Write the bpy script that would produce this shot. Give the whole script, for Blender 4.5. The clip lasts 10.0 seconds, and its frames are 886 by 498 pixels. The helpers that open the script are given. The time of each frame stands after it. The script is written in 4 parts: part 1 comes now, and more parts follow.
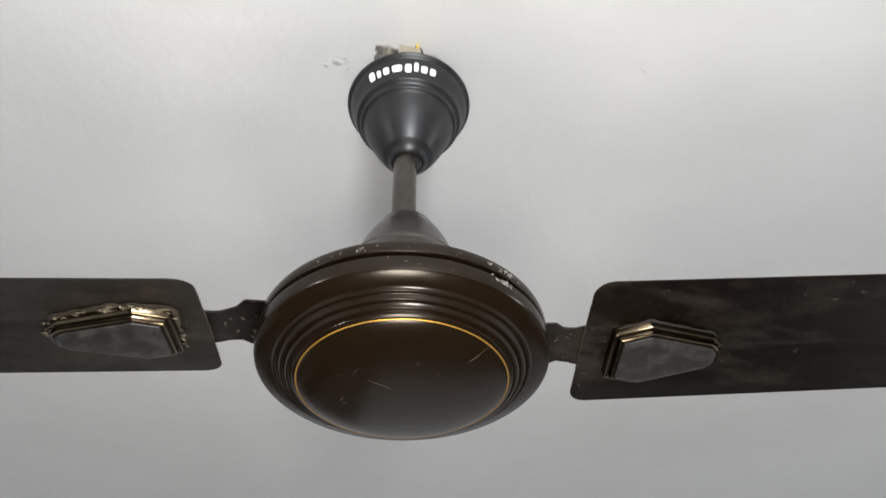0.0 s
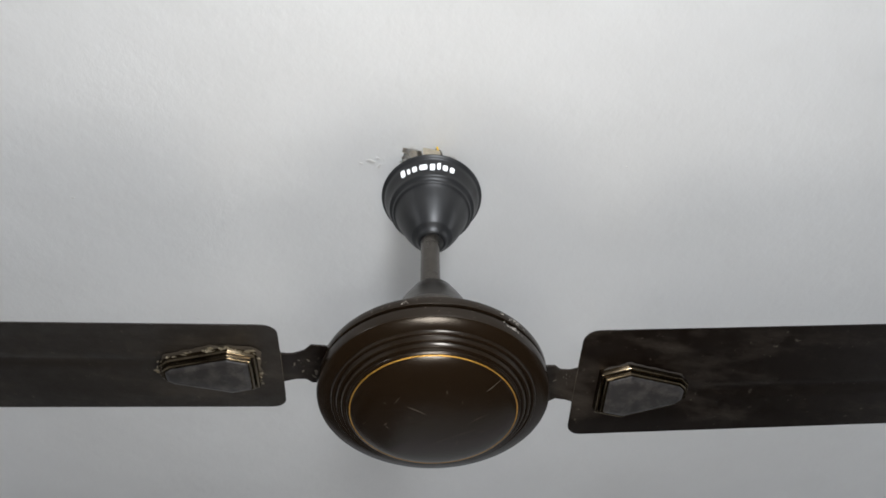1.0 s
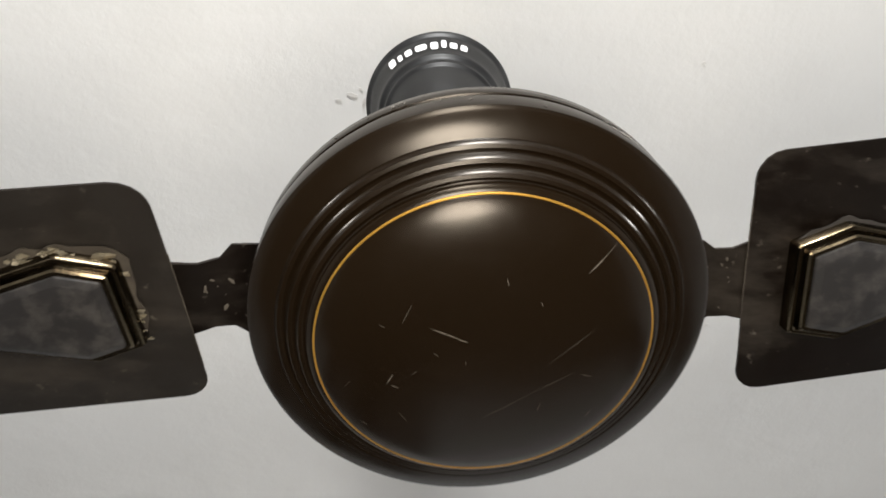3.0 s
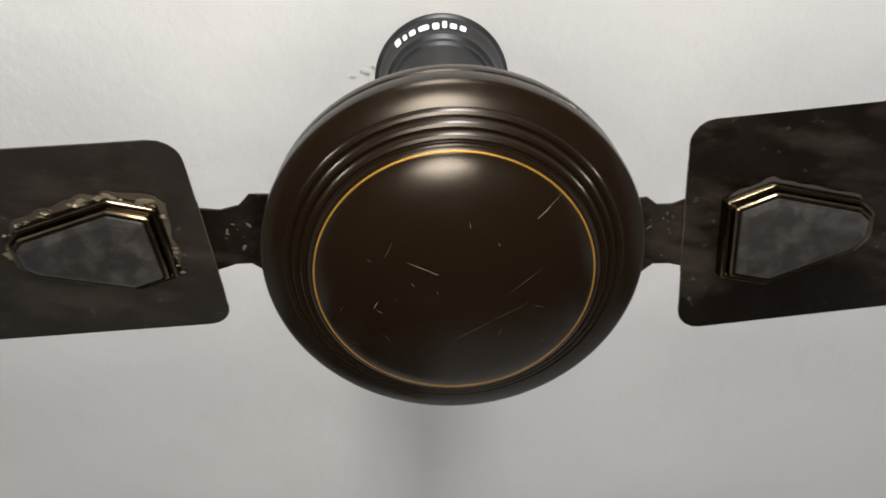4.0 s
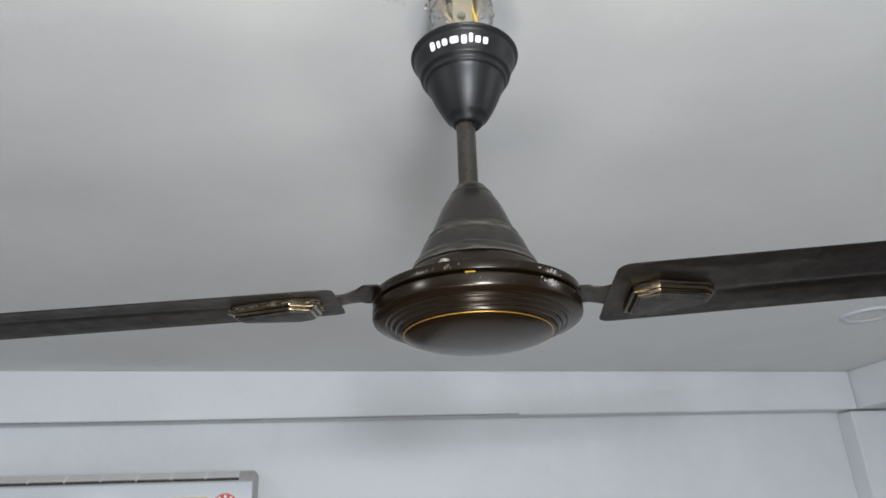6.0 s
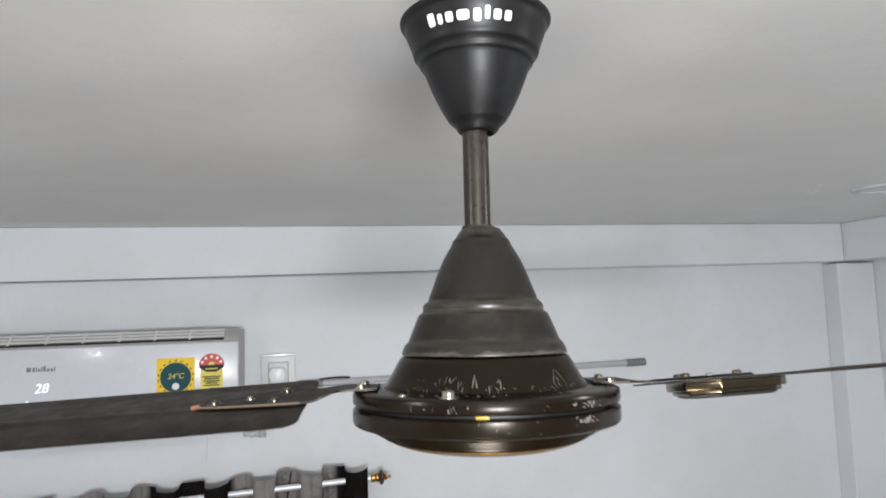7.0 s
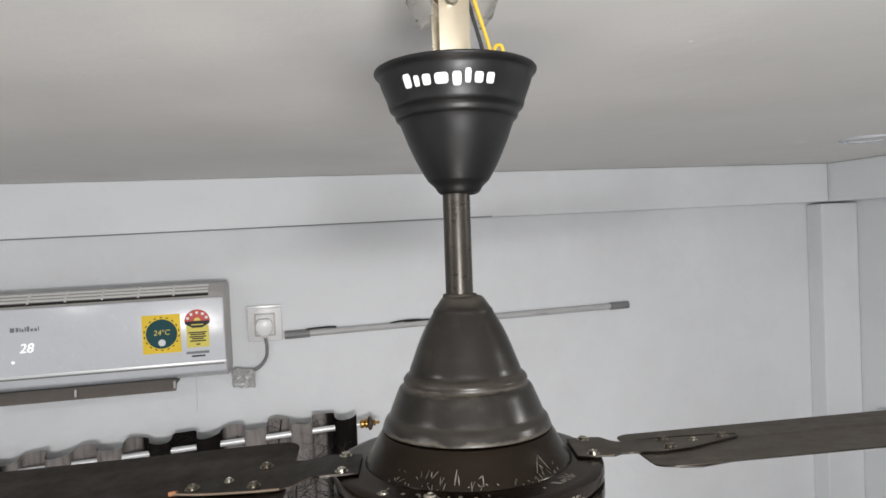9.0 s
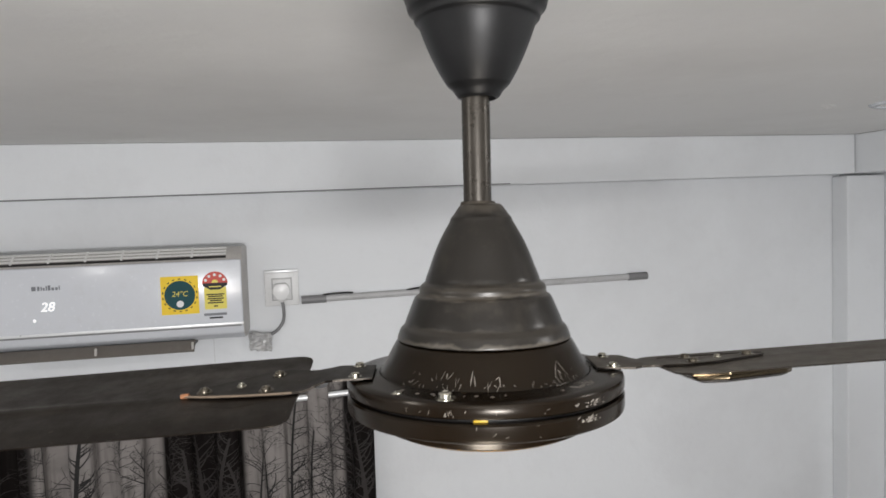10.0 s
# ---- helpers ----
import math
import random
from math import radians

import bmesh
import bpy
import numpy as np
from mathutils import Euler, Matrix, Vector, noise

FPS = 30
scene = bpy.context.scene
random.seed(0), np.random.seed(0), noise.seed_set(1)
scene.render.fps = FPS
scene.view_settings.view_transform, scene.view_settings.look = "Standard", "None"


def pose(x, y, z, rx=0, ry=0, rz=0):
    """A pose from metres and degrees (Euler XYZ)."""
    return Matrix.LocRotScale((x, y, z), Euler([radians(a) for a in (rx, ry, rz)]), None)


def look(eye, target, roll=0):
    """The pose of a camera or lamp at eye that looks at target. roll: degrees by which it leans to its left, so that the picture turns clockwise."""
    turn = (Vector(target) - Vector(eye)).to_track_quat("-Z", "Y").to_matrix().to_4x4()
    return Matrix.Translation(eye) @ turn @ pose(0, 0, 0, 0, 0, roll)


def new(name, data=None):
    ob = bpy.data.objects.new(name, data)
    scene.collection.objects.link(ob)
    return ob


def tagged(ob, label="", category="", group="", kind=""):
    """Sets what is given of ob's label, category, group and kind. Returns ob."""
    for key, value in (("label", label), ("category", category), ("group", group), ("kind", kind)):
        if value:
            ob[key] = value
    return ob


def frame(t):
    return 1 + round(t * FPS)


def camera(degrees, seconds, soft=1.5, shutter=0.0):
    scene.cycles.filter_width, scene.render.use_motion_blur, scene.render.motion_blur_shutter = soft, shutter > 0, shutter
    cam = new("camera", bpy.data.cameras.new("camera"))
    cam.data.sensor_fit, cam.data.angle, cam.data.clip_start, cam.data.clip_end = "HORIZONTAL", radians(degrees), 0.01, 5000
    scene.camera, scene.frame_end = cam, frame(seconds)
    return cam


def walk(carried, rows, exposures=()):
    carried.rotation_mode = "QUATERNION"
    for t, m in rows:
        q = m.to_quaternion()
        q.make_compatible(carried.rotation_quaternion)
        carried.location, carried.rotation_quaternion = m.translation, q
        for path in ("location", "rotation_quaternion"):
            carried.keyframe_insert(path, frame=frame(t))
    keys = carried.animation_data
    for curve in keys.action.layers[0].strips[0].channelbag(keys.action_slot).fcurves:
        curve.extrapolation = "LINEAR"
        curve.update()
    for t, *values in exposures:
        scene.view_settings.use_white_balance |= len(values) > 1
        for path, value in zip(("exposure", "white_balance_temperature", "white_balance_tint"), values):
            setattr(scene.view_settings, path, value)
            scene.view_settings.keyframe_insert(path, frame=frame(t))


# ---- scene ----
cam = camera(66.42, 10.0, soft=1.6, shutter=0.4)
PATH = [
    (0, (-0.0865, -0.4035, 2.1271), (0.3318, 0.9997, 3.4895), -2.58),
    (0.5, (-0.1112, -0.4421, 2.0501), (0.2863, 0.8354, 3.5367), -2.54),
    (1, (-0.1263, -0.4764, 2.0105), (0.2357, 0.7411, 3.5554), -2.58),
    (1.2, (-0.1290, -0.4850, 2.0060), (0.2280, 0.7270, 3.5560), -3.30),
    (1.5, (-0.1304, -0.4507, 1.9935), (0.2035, 0.7428, 3.5632), -3.06),
    (1.8, (-0.1009, -0.3650, 2.0266), (0.2239, 0.8353, 3.5930), 0.43),
    (2, (-0.1114, -0.3234, 2.0411), (0.2078, 0.7829, 3.6764), 0.55),
    (2.2, (-0.0902, -0.2791, 2.0497), (0.2079, 0.7658, 3.7288), -1.53),
    (3.3, (-0.0573, -0.1763, 2.1685), (0.2147, 0.8037, 3.8906), -9.25),
    (3.5, (-0.0509, -0.1787, 2.1574), (0.2180, 0.7865, 3.8883), -8.87),
    (3.8, (-0.0440, -0.1860, 2.1120), (0.1600, 0.7950, 3.8460), -4.60),
    (4, (-0.0439, -0.2040, 2.0886), (0.1569, 0.8569, 3.7721), -3.74),
    (4.2, (-0.0277, -0.2495, 2.0750), (0.1075, 0.8979, 3.7075), -2.07),
    (4.5, (-0.0275, -0.3000, 2.1017), (0.0546, 1.1056, 3.5222), 0.17),
    (4.8, (-0.0593, -0.4028, 2.1389), (0.0836, 1.1054, 3.4447), -0.43),
    (5, (-0.0973, -0.4936, 2.1686), (0.1101, 1.0538, 3.4187), -1.96),
    (5.1, (-0.1141, -0.5189, 2.1673), (0.1389, 1.0289, 3.4083), -2.34),
    (5.3, (-0.1210, -0.5720, 2.1730), (0.1240, 1.0850, 3.2800), -3.10),
    (5.5, (-0.1462, -0.6111, 2.1677), (0.1605, 1.1184, 3.1240), -3.37),
    (5.7, (-0.1585, -0.6459, 2.1654), (0.1788, 1.1145, 3.0525), -3.11),
    (6.8, (-0.1482, -0.5517, 2.4406), (0.2663, 1.3817, 2.7408), -1.51),
    (7, (-0.1426, -0.5316, 2.4805), (0.2688, 1.4167, 2.6672), -1.86),
    (7.2, (-0.1440, -0.5220, 2.5180), (0.2440, 1.4360, 2.6400), -2.20),
    (7.5, (-0.1469, -0.5021, 2.5501), (0.2655, 1.4548, 2.5732), -2.05),
    (8, (-0.1390, -0.4886, 2.5811), (0.2942, 1.4634, 2.5374), -2.98),
    (8.5, (-0.1397, -0.4968, 2.6016), (0.3066, 1.4521, 2.5507), -2.63),
    (9, (-0.1298, -0.5142, 2.5994), (0.3154, 1.4350, 2.5481), -2.57),
    (9.5, (-0.1238, -0.5156, 2.5760), (0.3002, 1.4357, 2.4622), -2.41),
    (10, (-0.1296, -0.5016, 2.5420), (0.2636, 1.4566, 2.4365), -1.97),
]
EXPOSURES = [(0, 0.16, 6560, 10), (0.5, 0.02, 6420, 10), (1.2, -0.15, 6360, 10), (1.6, -0.12, 6400, 10), (2.2, 0.04, 6480, 10), (3.3, 0.20, 6880, 10), (4.2, 0.10, 6800, 11), (4.5, 0.20, 6850, 11), (4.9, 0.10, 6420, 8), (5.1, 0.05, 6340, 7), (5.7, -0.11, 6330, 8), (6.8, 0.04, 6560, 11), (10, -0.06, 6850, 12)]
walk(cam, [(t, look(e, g, r)) for t, e, g, r in PATH], EXPOSURES)

CEIL = 2.84
WALL = 2.28

# ---- light ----
world = bpy.data.worlds.new("world")
scene.world = world
world.use_nodes = True
world.node_tree.nodes["Background"].inputs[0].default_value = (0.75, 0.85, 1.0, 1)
world.node_tree.nodes["Background"].inputs[1].default_value = 0.05


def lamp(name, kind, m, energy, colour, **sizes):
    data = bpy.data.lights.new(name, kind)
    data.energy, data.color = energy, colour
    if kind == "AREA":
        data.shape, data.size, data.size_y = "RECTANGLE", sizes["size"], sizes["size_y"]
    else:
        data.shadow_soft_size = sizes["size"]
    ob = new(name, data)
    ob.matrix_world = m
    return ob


# two fixed stand-ins for the one hand-held torch under the fan
lamp("torch_stand_in", "POINT", pose(-0.10, -0.43, 2.035), 7.2, (1.0, 0.955, 0.88), size=0.08)
# second copy of the torch, added to put a highlight on the dome
lamp("torch_stand_in", "POINT", pose(-0.035, -0.125, 2.12), 4.0, (1.0, 0.955, 0.88), size=0.05)
# frontal fill added on the wall behind the viewer; no lamp is seen there
lamp("unseen_fill_light", "AREA", look((-0.2, -2.12, 2.24), (0.0, 0.6, 3.10)), 61.0, (0.93, 0.96, 1.0), size=0.45, size_y=0.16)
# two unseen recessed ceiling lights, inferred from the shade under the beam
for side in (-1, 1):
    lamp("recessed_light", "AREA", look((side * 1.5, -0.5, CEIL - 0.012), (side * 1.5, -0.4, 0)), 16.0, (0.96, 0.98, 1.0), size=0.16, size_y=0.16)


# ---- materials ----
def material(name, base, rough=0.5, metal=0.0, spec=0.5):
    m = bpy.data.materials.new(name)
    m.use_nodes = True
    b = m.node_tree.nodes["Principled BSDF"]
    b.inputs["Base Color"].default_value = (*base, 1)
    b.inputs["Roughness"].default_value = rough
    b.inputs["Metallic"].default_value = metal
    b.inputs["Specular IOR Level"].default_value = spec
    return m


def link(m, a, b):
    m.node_tree.links.new(a, b)


def noise_tex(m, scale, detail=4.0, rough=0.6, stretch=(1, 1, 1)):
    n = m.node_tree.nodes
    co = n.new("ShaderNodeTexCoord")
    mp = n.new("ShaderNodeMapping")
    mp.inputs["Scale"].default_value = stretch
    t = n.new("ShaderNodeTexNoise")
    t.inputs["Scale"].default_value, t.inputs["Detail"].default_value, t.inputs["Roughness"].default_value = scale, detail, rough
    link(m, co.outputs["Object"], mp.inputs["Vector"])
    link(m, mp.outputs["Vector"], t.inputs["Vector"])
    return t.outputs["Fac"]


def ramp(m, fac, *stops):
    r = m.node_tree.nodes.new("ShaderNodeValToRGB")
    e = r.color_ramp.elements
    while len(e) < len(stops):
        e.new(0.5)
    for k, (p, c) in enumerate(stops):
        e[k].position, e[k].color = p, (*c, 1) if len(c) == 3 else c
    link(m, fac, r.inputs["Fac"])
    return r.outputs["Color"]


def mix(m, fac, a, b):
    x = m.node_tree.nodes.new("ShaderNodeMix")
    x.data_type = "RGBA"
    for sock, v in ((x.inputs["Factor"], fac), (x.inputs["A"], a), (x.inputs["B"], b)):
        if hasattr(v, "links"):
            link(m, v, sock)
        elif isinstance(v, tuple):
            sock.default_value = (*v, 1)
        else:
            sock.default_value = v
    return x.outputs["Result"]


def bump(m, fac, strength, distance):
    b = m.node_tree.nodes.new("ShaderNodeBump")
    b.inputs["Strength"].default_value, b.inputs["Distance"].default_value = strength, distance
    link(m, fac, b.inputs["Height"])
    link(m, b.outputs["Normal"], m.node_tree.nodes["Principled BSDF"].inputs["Normal"])


def bsdf(m, name):
    return m.node_tree.nodes["Principled BSDF"].inputs[name]


def worn(name, base, dust, rough, metal, amount=0.55, grain=900.0, spec=0.5, relief=0.25, vary=1.0, patch=18):
    """Painted metal or plastic with a dusty, faintly grained surface."""
    m = material(name, base, rough, metal, spec)
    big = noise_tex(m, patch, 6, 0.7)
    fac = ramp(m, big, (amount, (0, 0, 0)), (amount + 0.3, (1, 1, 1)))
    link(m, mix(m, fac, base, dust), bsdf(m, "Base Color"))
    fine = noise_tex(m, 60, 5, 0.7)
    link(m, ramp(m, fine, (0.3, (rough - 0.08 * vary,) * 3), (0.8, (rough + 0.16 * vary,) * 3)), bsdf(m, "Roughness"))
    if relief:
        bump(m, noise_tex(m, grain, 2), relief, 0.0002)
    return m


def smeared(name, base, dust, rough, metal):
    """Blade paint with long wiped smears of dust over the worn coat."""
    m = worn(name, base, dust, rough, metal, 0.54, 900.0, 0.28, 0.1)
    old = bsdf(m, "Base Color").links[0].from_socket
    fac = ramp(m, noise_tex(m, 11, 7, 0.68, (1, 2.6, 1)), (0.52, (0, 0, 0)), (0.74, (0.6, 0.6, 0.6)))
    speck = ramp(m, noise_tex(m, 160, 3, 0.6), (0.66, (0, 0, 0)), (0.76, (0.5, 0.5, 0.5)))
    c = mix(m, fac, old, (0.050, 0.042, 0.034))
    link(m, mix(m, speck, c, (0.12, 0.105, 0.085)), bsdf(m, "Base Color"))
    return m


def plaster(name, base, stain):
    m = material(name, base, 0.75, 0, 0.3)
    big = noise_tex(m, 1.1, 6, 0.62)
    small = noise_tex(m, 14, 6, 0.7)
    c = mix(m, ramp(m, big, (0.45, (0, 0, 0)), (0.85, (1, 1, 1))), base, stain)
    d = mix(m, ramp(m, small, (0.55, (0, 0, 0)), (0.95, (0.35, 0.35, 0.35))), c, stain)
    link(m, d, bsdf(m, "Base Color"))
    bump(m, noise_tex(m, 9, 8, 0.65), 0.22, 0.012)
    return m


BROWN = worn("brown fan paint", (0.0064, 0.0036, 0.0016), (0.0105, 0.0064, 0.0034), 0.225, 0.1, 0.62, 900.0, 0.26, 0.0, 0.3)
bsdf(BROWN, "Specular Tint").default_value = (1.0, 0.93, 0.84, 1)
BLADE = smeared("brown blade paint", (0.0034, 0.0019, 0.0012), (0.0105, 0.0076, 0.0056), 0.38, 0.2)
bsdf(BLADE, "Specular Tint").default_value = (1.0, 0.90, 0.80, 1)
# paler copies of the blade paint: dust plus brightness for light on the tops
RIGHT_TOP_LIT = smeared("dust and painted brightness on the right blade top", (0.062, 0.053, 0.042), (0.120, 0.104, 0.084), 0.55, 0.0)
LEFT_TOP_LIT = smeared("thin dust and painted brightness on the left blade top", (0.0125, 0.0100, 0.0078), (0.030, 0.025, 0.020), 0.50, 0.0)
COVER = worn("dark cup plastic", (0.0062, 0.0062, 0.0066), (0.0105, 0.0103, 0.0103), 0.40, 0.0, 0.55, 900.0, 0.36, 0.25, 0.4)


def ledge_dust():
    """Cup plastic with pale dust lying on its ledges and in drifts."""
    m = material("dusty cup plastic", (0.018, 0.0145, 0.011), 0.36, 0.15)
    n = m.node_tree.nodes
    co = n.new("ShaderNodeTexCoord")
    sep = n.new("ShaderNodeSeparateXYZ")
    link(m, co.outputs["Object"], sep.inputs[0])
    wob = n.new("ShaderNodeMath")
    wob.operation = "MULTIPLY_ADD"
    wob.inputs[1].default_value, wob.inputs[2].default_value = 0.014, -0.007
    link(m, noise_tex(m, 45, 4, 0.6), wob.inputs[0])
    add = n.new("ShaderNodeMath")
    add.operation = "ADD"
    link(m, sep.outputs["Z"], add.inputs[0])
    link(m, wob.outputs[0], add.inputs[1])
    up = n.new("ShaderNodeMath")
    up.operation = "MULTIPLY"
    up.inputs[1].default_value = 6.0
    link(m, add.outputs[0], up.inputs[0])
    k = (0, 0, 0)
    bands = ramp(m, up.outputs[0], (0.270, k), (0.286, (0.50, 0.50, 0.50)), (0.298, (0.02, 0.02, 0.02)), (0.345, (0.14, 0.14, 0.14)), (0.356, k), (0.468, k), (0.482, (0.38, 0.38, 0.38)), (0.500, (0.10, 0.10, 0.10)), (0.522, (0.20, 0.20, 0.20)), (0.540, k), (0.84, k), (0.87, (0.22, 0.22, 0.22)))
    drift = ramp(m, noise_tex(m, 26, 6, 0.72), (0.52, k), (0.80, (0.22, 0.22, 0.22)))
    top = n.new("ShaderNodeMix")
    top.data_type, top.blend_type = "RGBA", "LIGHTEN"
    top.inputs["Factor"].default_value = 1
    link(m, bands, top.inputs["A"])
    link(m, drift, top.inputs["B"])
    link(m, mix(m, top.outputs["Result"], (0.0098, 0.0080, 0.0062), (0.14, 0.12, 0.095)), bsdf(m, "Base Color"))
    link(m, mix(m, top.outputs["Result"], (0.28, 0.28, 0.28), (0.62, 0.62, 0.62)), bsdf(m, "Roughness"))
    bump(m, noise_tex(m, 900, 2), 0.1, 0.0002)
    return m


DUSTY = ledge_dust()
ROD = worn("rod paint", (0.040, 0.035, 0.029), (0.066, 0.058, 0.050), 0.30, 0.6, 0.5)
GOLD = material("gold line", (0.36, 0.19, 0.03), 0.42, 0.7)
CHIP = worn("bare metal scratch", (0.12, 0.102, 0.082), (0.055, 0.046, 0.035), 0.5, 0.3, 0.42)
CHROME = worn("smoky chrome", (0.110, 0.085, 0.054), (0.034, 0.025, 0.016), 0.15, 1.0, 0.5)
FACE = worn("scuffed badge face", (0.0175, 0.0162, 0.0160), (0.060, 0.055, 0.051), 0.46, 0.1, 0.46, 900.0, 0.3, 0.1, 1.0, 75)
FLAKE = worn("glinting dried flakes", (0.17, 0.145, 0.10), (0.075, 0.060, 0.038), 0.32, 0.4, 0.5)
GRIME = worn("dried grime", (0.028, 0.021, 0.014), (0.080, 0.066, 0.047), 0.75, 0.0, 0.5)
FILM = worn("thin dark dirt", (0.013, 0.010, 0.0075), (0.030, 0.025, 0.019), 0.7, 0.0, 0.5)
SCRATCH = worn("bright bare scratch", (0.22, 0.20, 0.175), (0.10, 0.086, 0.070), 0.45, 0.3, 0.45)
DULL = worn("dull screw", (0.17, 0.15, 0.12), (0.03, 0.025, 0.02), 0.3, 0.9, 0.5)
STEEL = worn("zinc screw", (0.42, 0.40, 0.34), (0.18, 0.16, 0.12), 0.25, 1.0, 0.55)
CLAMP = worn("nickel clamp", (0.62, 0.55, 0.43), (0.4, 0.33, 0.24), 0.32, 0.9, 0.5)
RUST = worn("rusty edge", (0.30, 0.13, 0.06), (0.36, 0.2, 0.12), 0.7, 0.1)
TAN = worn("worn bracket edge", (0.15, 0.112, 0.08), (0.22, 0.17, 0.125), 0.6, 0.2)
PRINT = material("white print", (0.85, 0.85, 0.85), 0.5)
YELLOW = material("yellow wire", (0.75, 0.48, 0.04), 0.4)
BLACK = material("black plastic", (0.012, 0.012, 0.012), 0.45)
CEILING = plaster("ceiling paint", (0.81, 0.805, 0.79), (0.70, 0.69, 0.67))
WALLS = plaster("wall paint", (0.76, 0.78, 0.80), (0.63, 0.64, 0.655))
BARE = worn("broken plaster", (0.55, 0.48, 0.40), (0.7, 0.66, 0.6), 0.95, 0.0, 0.45, 200)
SMUDGE = worn("faint brown smudge", (0.71, 0.695, 0.67), (0.75, 0.74, 0.72), 0.8, 0.0, 0.5, 400.0, 0.3)
WHITE = worn("white appliance plastic", (0.62, 0.64, 0.68), (0.58, 0.595, 0.62), 0.2, 0.0, 0.55, 900.0, 0.5, 0.0)
CASE = worn("aged casing plastic", (0.44, 0.42, 0.40), (0.36, 0.34, 0.32), 0.4, 0.0, 0.5)
GRILLE = worn("dusty grille plastic", (0.74, 0.735, 0.72), (0.62, 0.60, 0.57), 0.5, 0.0, 0.55, 900.0, 0.5, 0.0)
FLAP = worn("grey flap", (0.14, 0.125, 0.11), (0.19, 0.175, 0.16), 0.4, 0.0)
SILVER = worn("silver strip", (0.78, 0.79, 0.80), (0.7, 0.7, 0.7), 0.34, 0.35, 0.6, 900.0, 0.5, 0.0)
PVC = worn("grey pvc", (0.46, 0.46, 0.465), (0.36, 0.355, 0.35), 0.4, 0.0, 0.5)
CAP = worn("dark pvc cap", (0.2, 0.2, 0.205), (0.16, 0.16, 0.16), 0.45, 0.0)
SOCKET = worn("white switch plastic", (0.74, 0.745, 0.745), (0.66, 0.66, 0.65), 0.3, 0.0)
TAPE = worn("crumpled foil tape", (0.50, 0.50, 0.50), (0.36, 0.36, 0.36), 0.38, 0.3)
STICK_Y = worn("yellow sticker", (0.86, 0.60, 0.050), (0.80, 0.54, 0.045), 0.55, 0.0, 0.5, 900.0, 0.25, 0.0)
STICK_T = material("teal disc", (0.014, 0.070, 0.080), 0.55, 0.0, 0.18)
STICK_L = worn("pale yellow label", (0.74, 0.64, 0.14), (0.68, 0.60, 0.2), 0.55, 0.0, 0.55, 900.0, 0.25, 0.0)
STICK_R = material("red label", (0.55, 0.05, 0.03), 0.45)
INK = material("dark ink", (0.022, 0.022, 0.025), 0.55, 0.0, 0.25)
GREY_INK = material("grey ink", (0.18, 0.19, 0.21), 0.5)
BRASS = worn("brass finial", (0.6, 0.38, 0.12), (0.35, 0.2, 0.07), 0.25, 1.0)
WOOD = worn("dark finial wood", (0.05, 0.03, 0.02), (0.09, 0.05, 0.03), 0.35, 0.0)
FLOOR = worn("floor tile", (0.085, 0.070, 0.056), (0.062, 0.052, 0.042), 0.4, 0.0, 0.5, 60)

DIGIT = material("lit digits", (1, 1, 1), 0.5)
bsdf(DIGIT, "Emission Color").default_value = (0.9, 0.96, 1, 1)
bsdf(DIGIT, "Emission Strength").default_value = 0.55

WRAP = material("clear wrap", (0.93, 0.91, 0.88), 0.12)
bsdf(WRAP, "Transmission Weight").default_value = 0.95
bsdf(WRAP, "IOR").default_value = 1.14
bump(WRAP, noise_tex(WRAP, 120, 4), 0.8, 0.004)


def curtain_cloth():
    m = material("tree print cloth", (0.2, 0.19, 0.19), 0.85, 0, 0.08)
    n = m.node_tree.nodes
    co = n.new("ShaderNodeTexCoord")
    # broad panels of pale and dark birch wood
    sep = n.new("ShaderNodeSeparateXYZ")
    link(m, co.outputs["UV"], sep.inputs[0])
    across = n.new("ShaderNodeMath")
    across.operation = "MULTIPLY"
    across.inputs[1].default_value = 1 / 1.9
    link(m, sep.outputs["X"], across.inputs[0])
    night, birch = (0.0070, 0.0054, 0.0050), (0.245, 0.226, 0.216)
    panels = ramp(m, across.outputs[0], (0.233, night), (0.240, birch), (0.4985, birch), (0.5035, night), (0.694, night), (0.702, birch), (0.921, birch), (0.926, night))
    cloud = ramp(m, noise_tex(m, 9, 4, 0.6), (0.48, (0, 0, 0)), (0.80, (0.45, 0.45, 0.45)))
    base = mix(m, cloud, panels, (0.022, 0.019, 0.018))
    streak = n.new("ShaderNodeTexNoise")
    streak.inputs["Scale"].default_value, streak.inputs["Detail"].default_value = 1.0, 4.0
    mp = n.new("ShaderNodeMapping")
    mp.inputs["Scale"].default_value = (90, 5, 1)
    link(m, co.outputs["UV"], mp.inputs["Vector"])
    link(m, mp.outputs["Vector"], streak.inputs["Vector"])
    link(m, mix(m, ramp(m, streak.outputs["Fac"], (0.50, (0, 0, 0)), (0.75, (0.45, 0.45, 0.45))), base, (0.020, 0.017, 0.016)), bsdf(m, "Base Color"))
    bump(m, noise_tex(m, 700, 2), 0.3, 0.0004)
    return m


CLOTH = curtain_cloth()
TREE = worn("dark tree print", (0.012, 0.011, 0.011), (0.03, 0.028, 0.027), 0.8, 0.0)
PALE_TREE = worn("grey tree print", (0.019, 0.0155, 0.0145), (0.030, 0.026, 0.0245), 0.8, 0.0)


# ---- builders ----
def thing(name, label, category, m=None, kind="", group=""):
    ob = tagged(new(name), label, category, group, kind)
    if m is not None:
        ob.matrix_world = m
    return ob


def shade(me, angle=35):
    me.polygons.foreach_set("use_smooth", [True] * len(me.polygons))
    me.set_sharp_from_angle(angle=radians(angle))


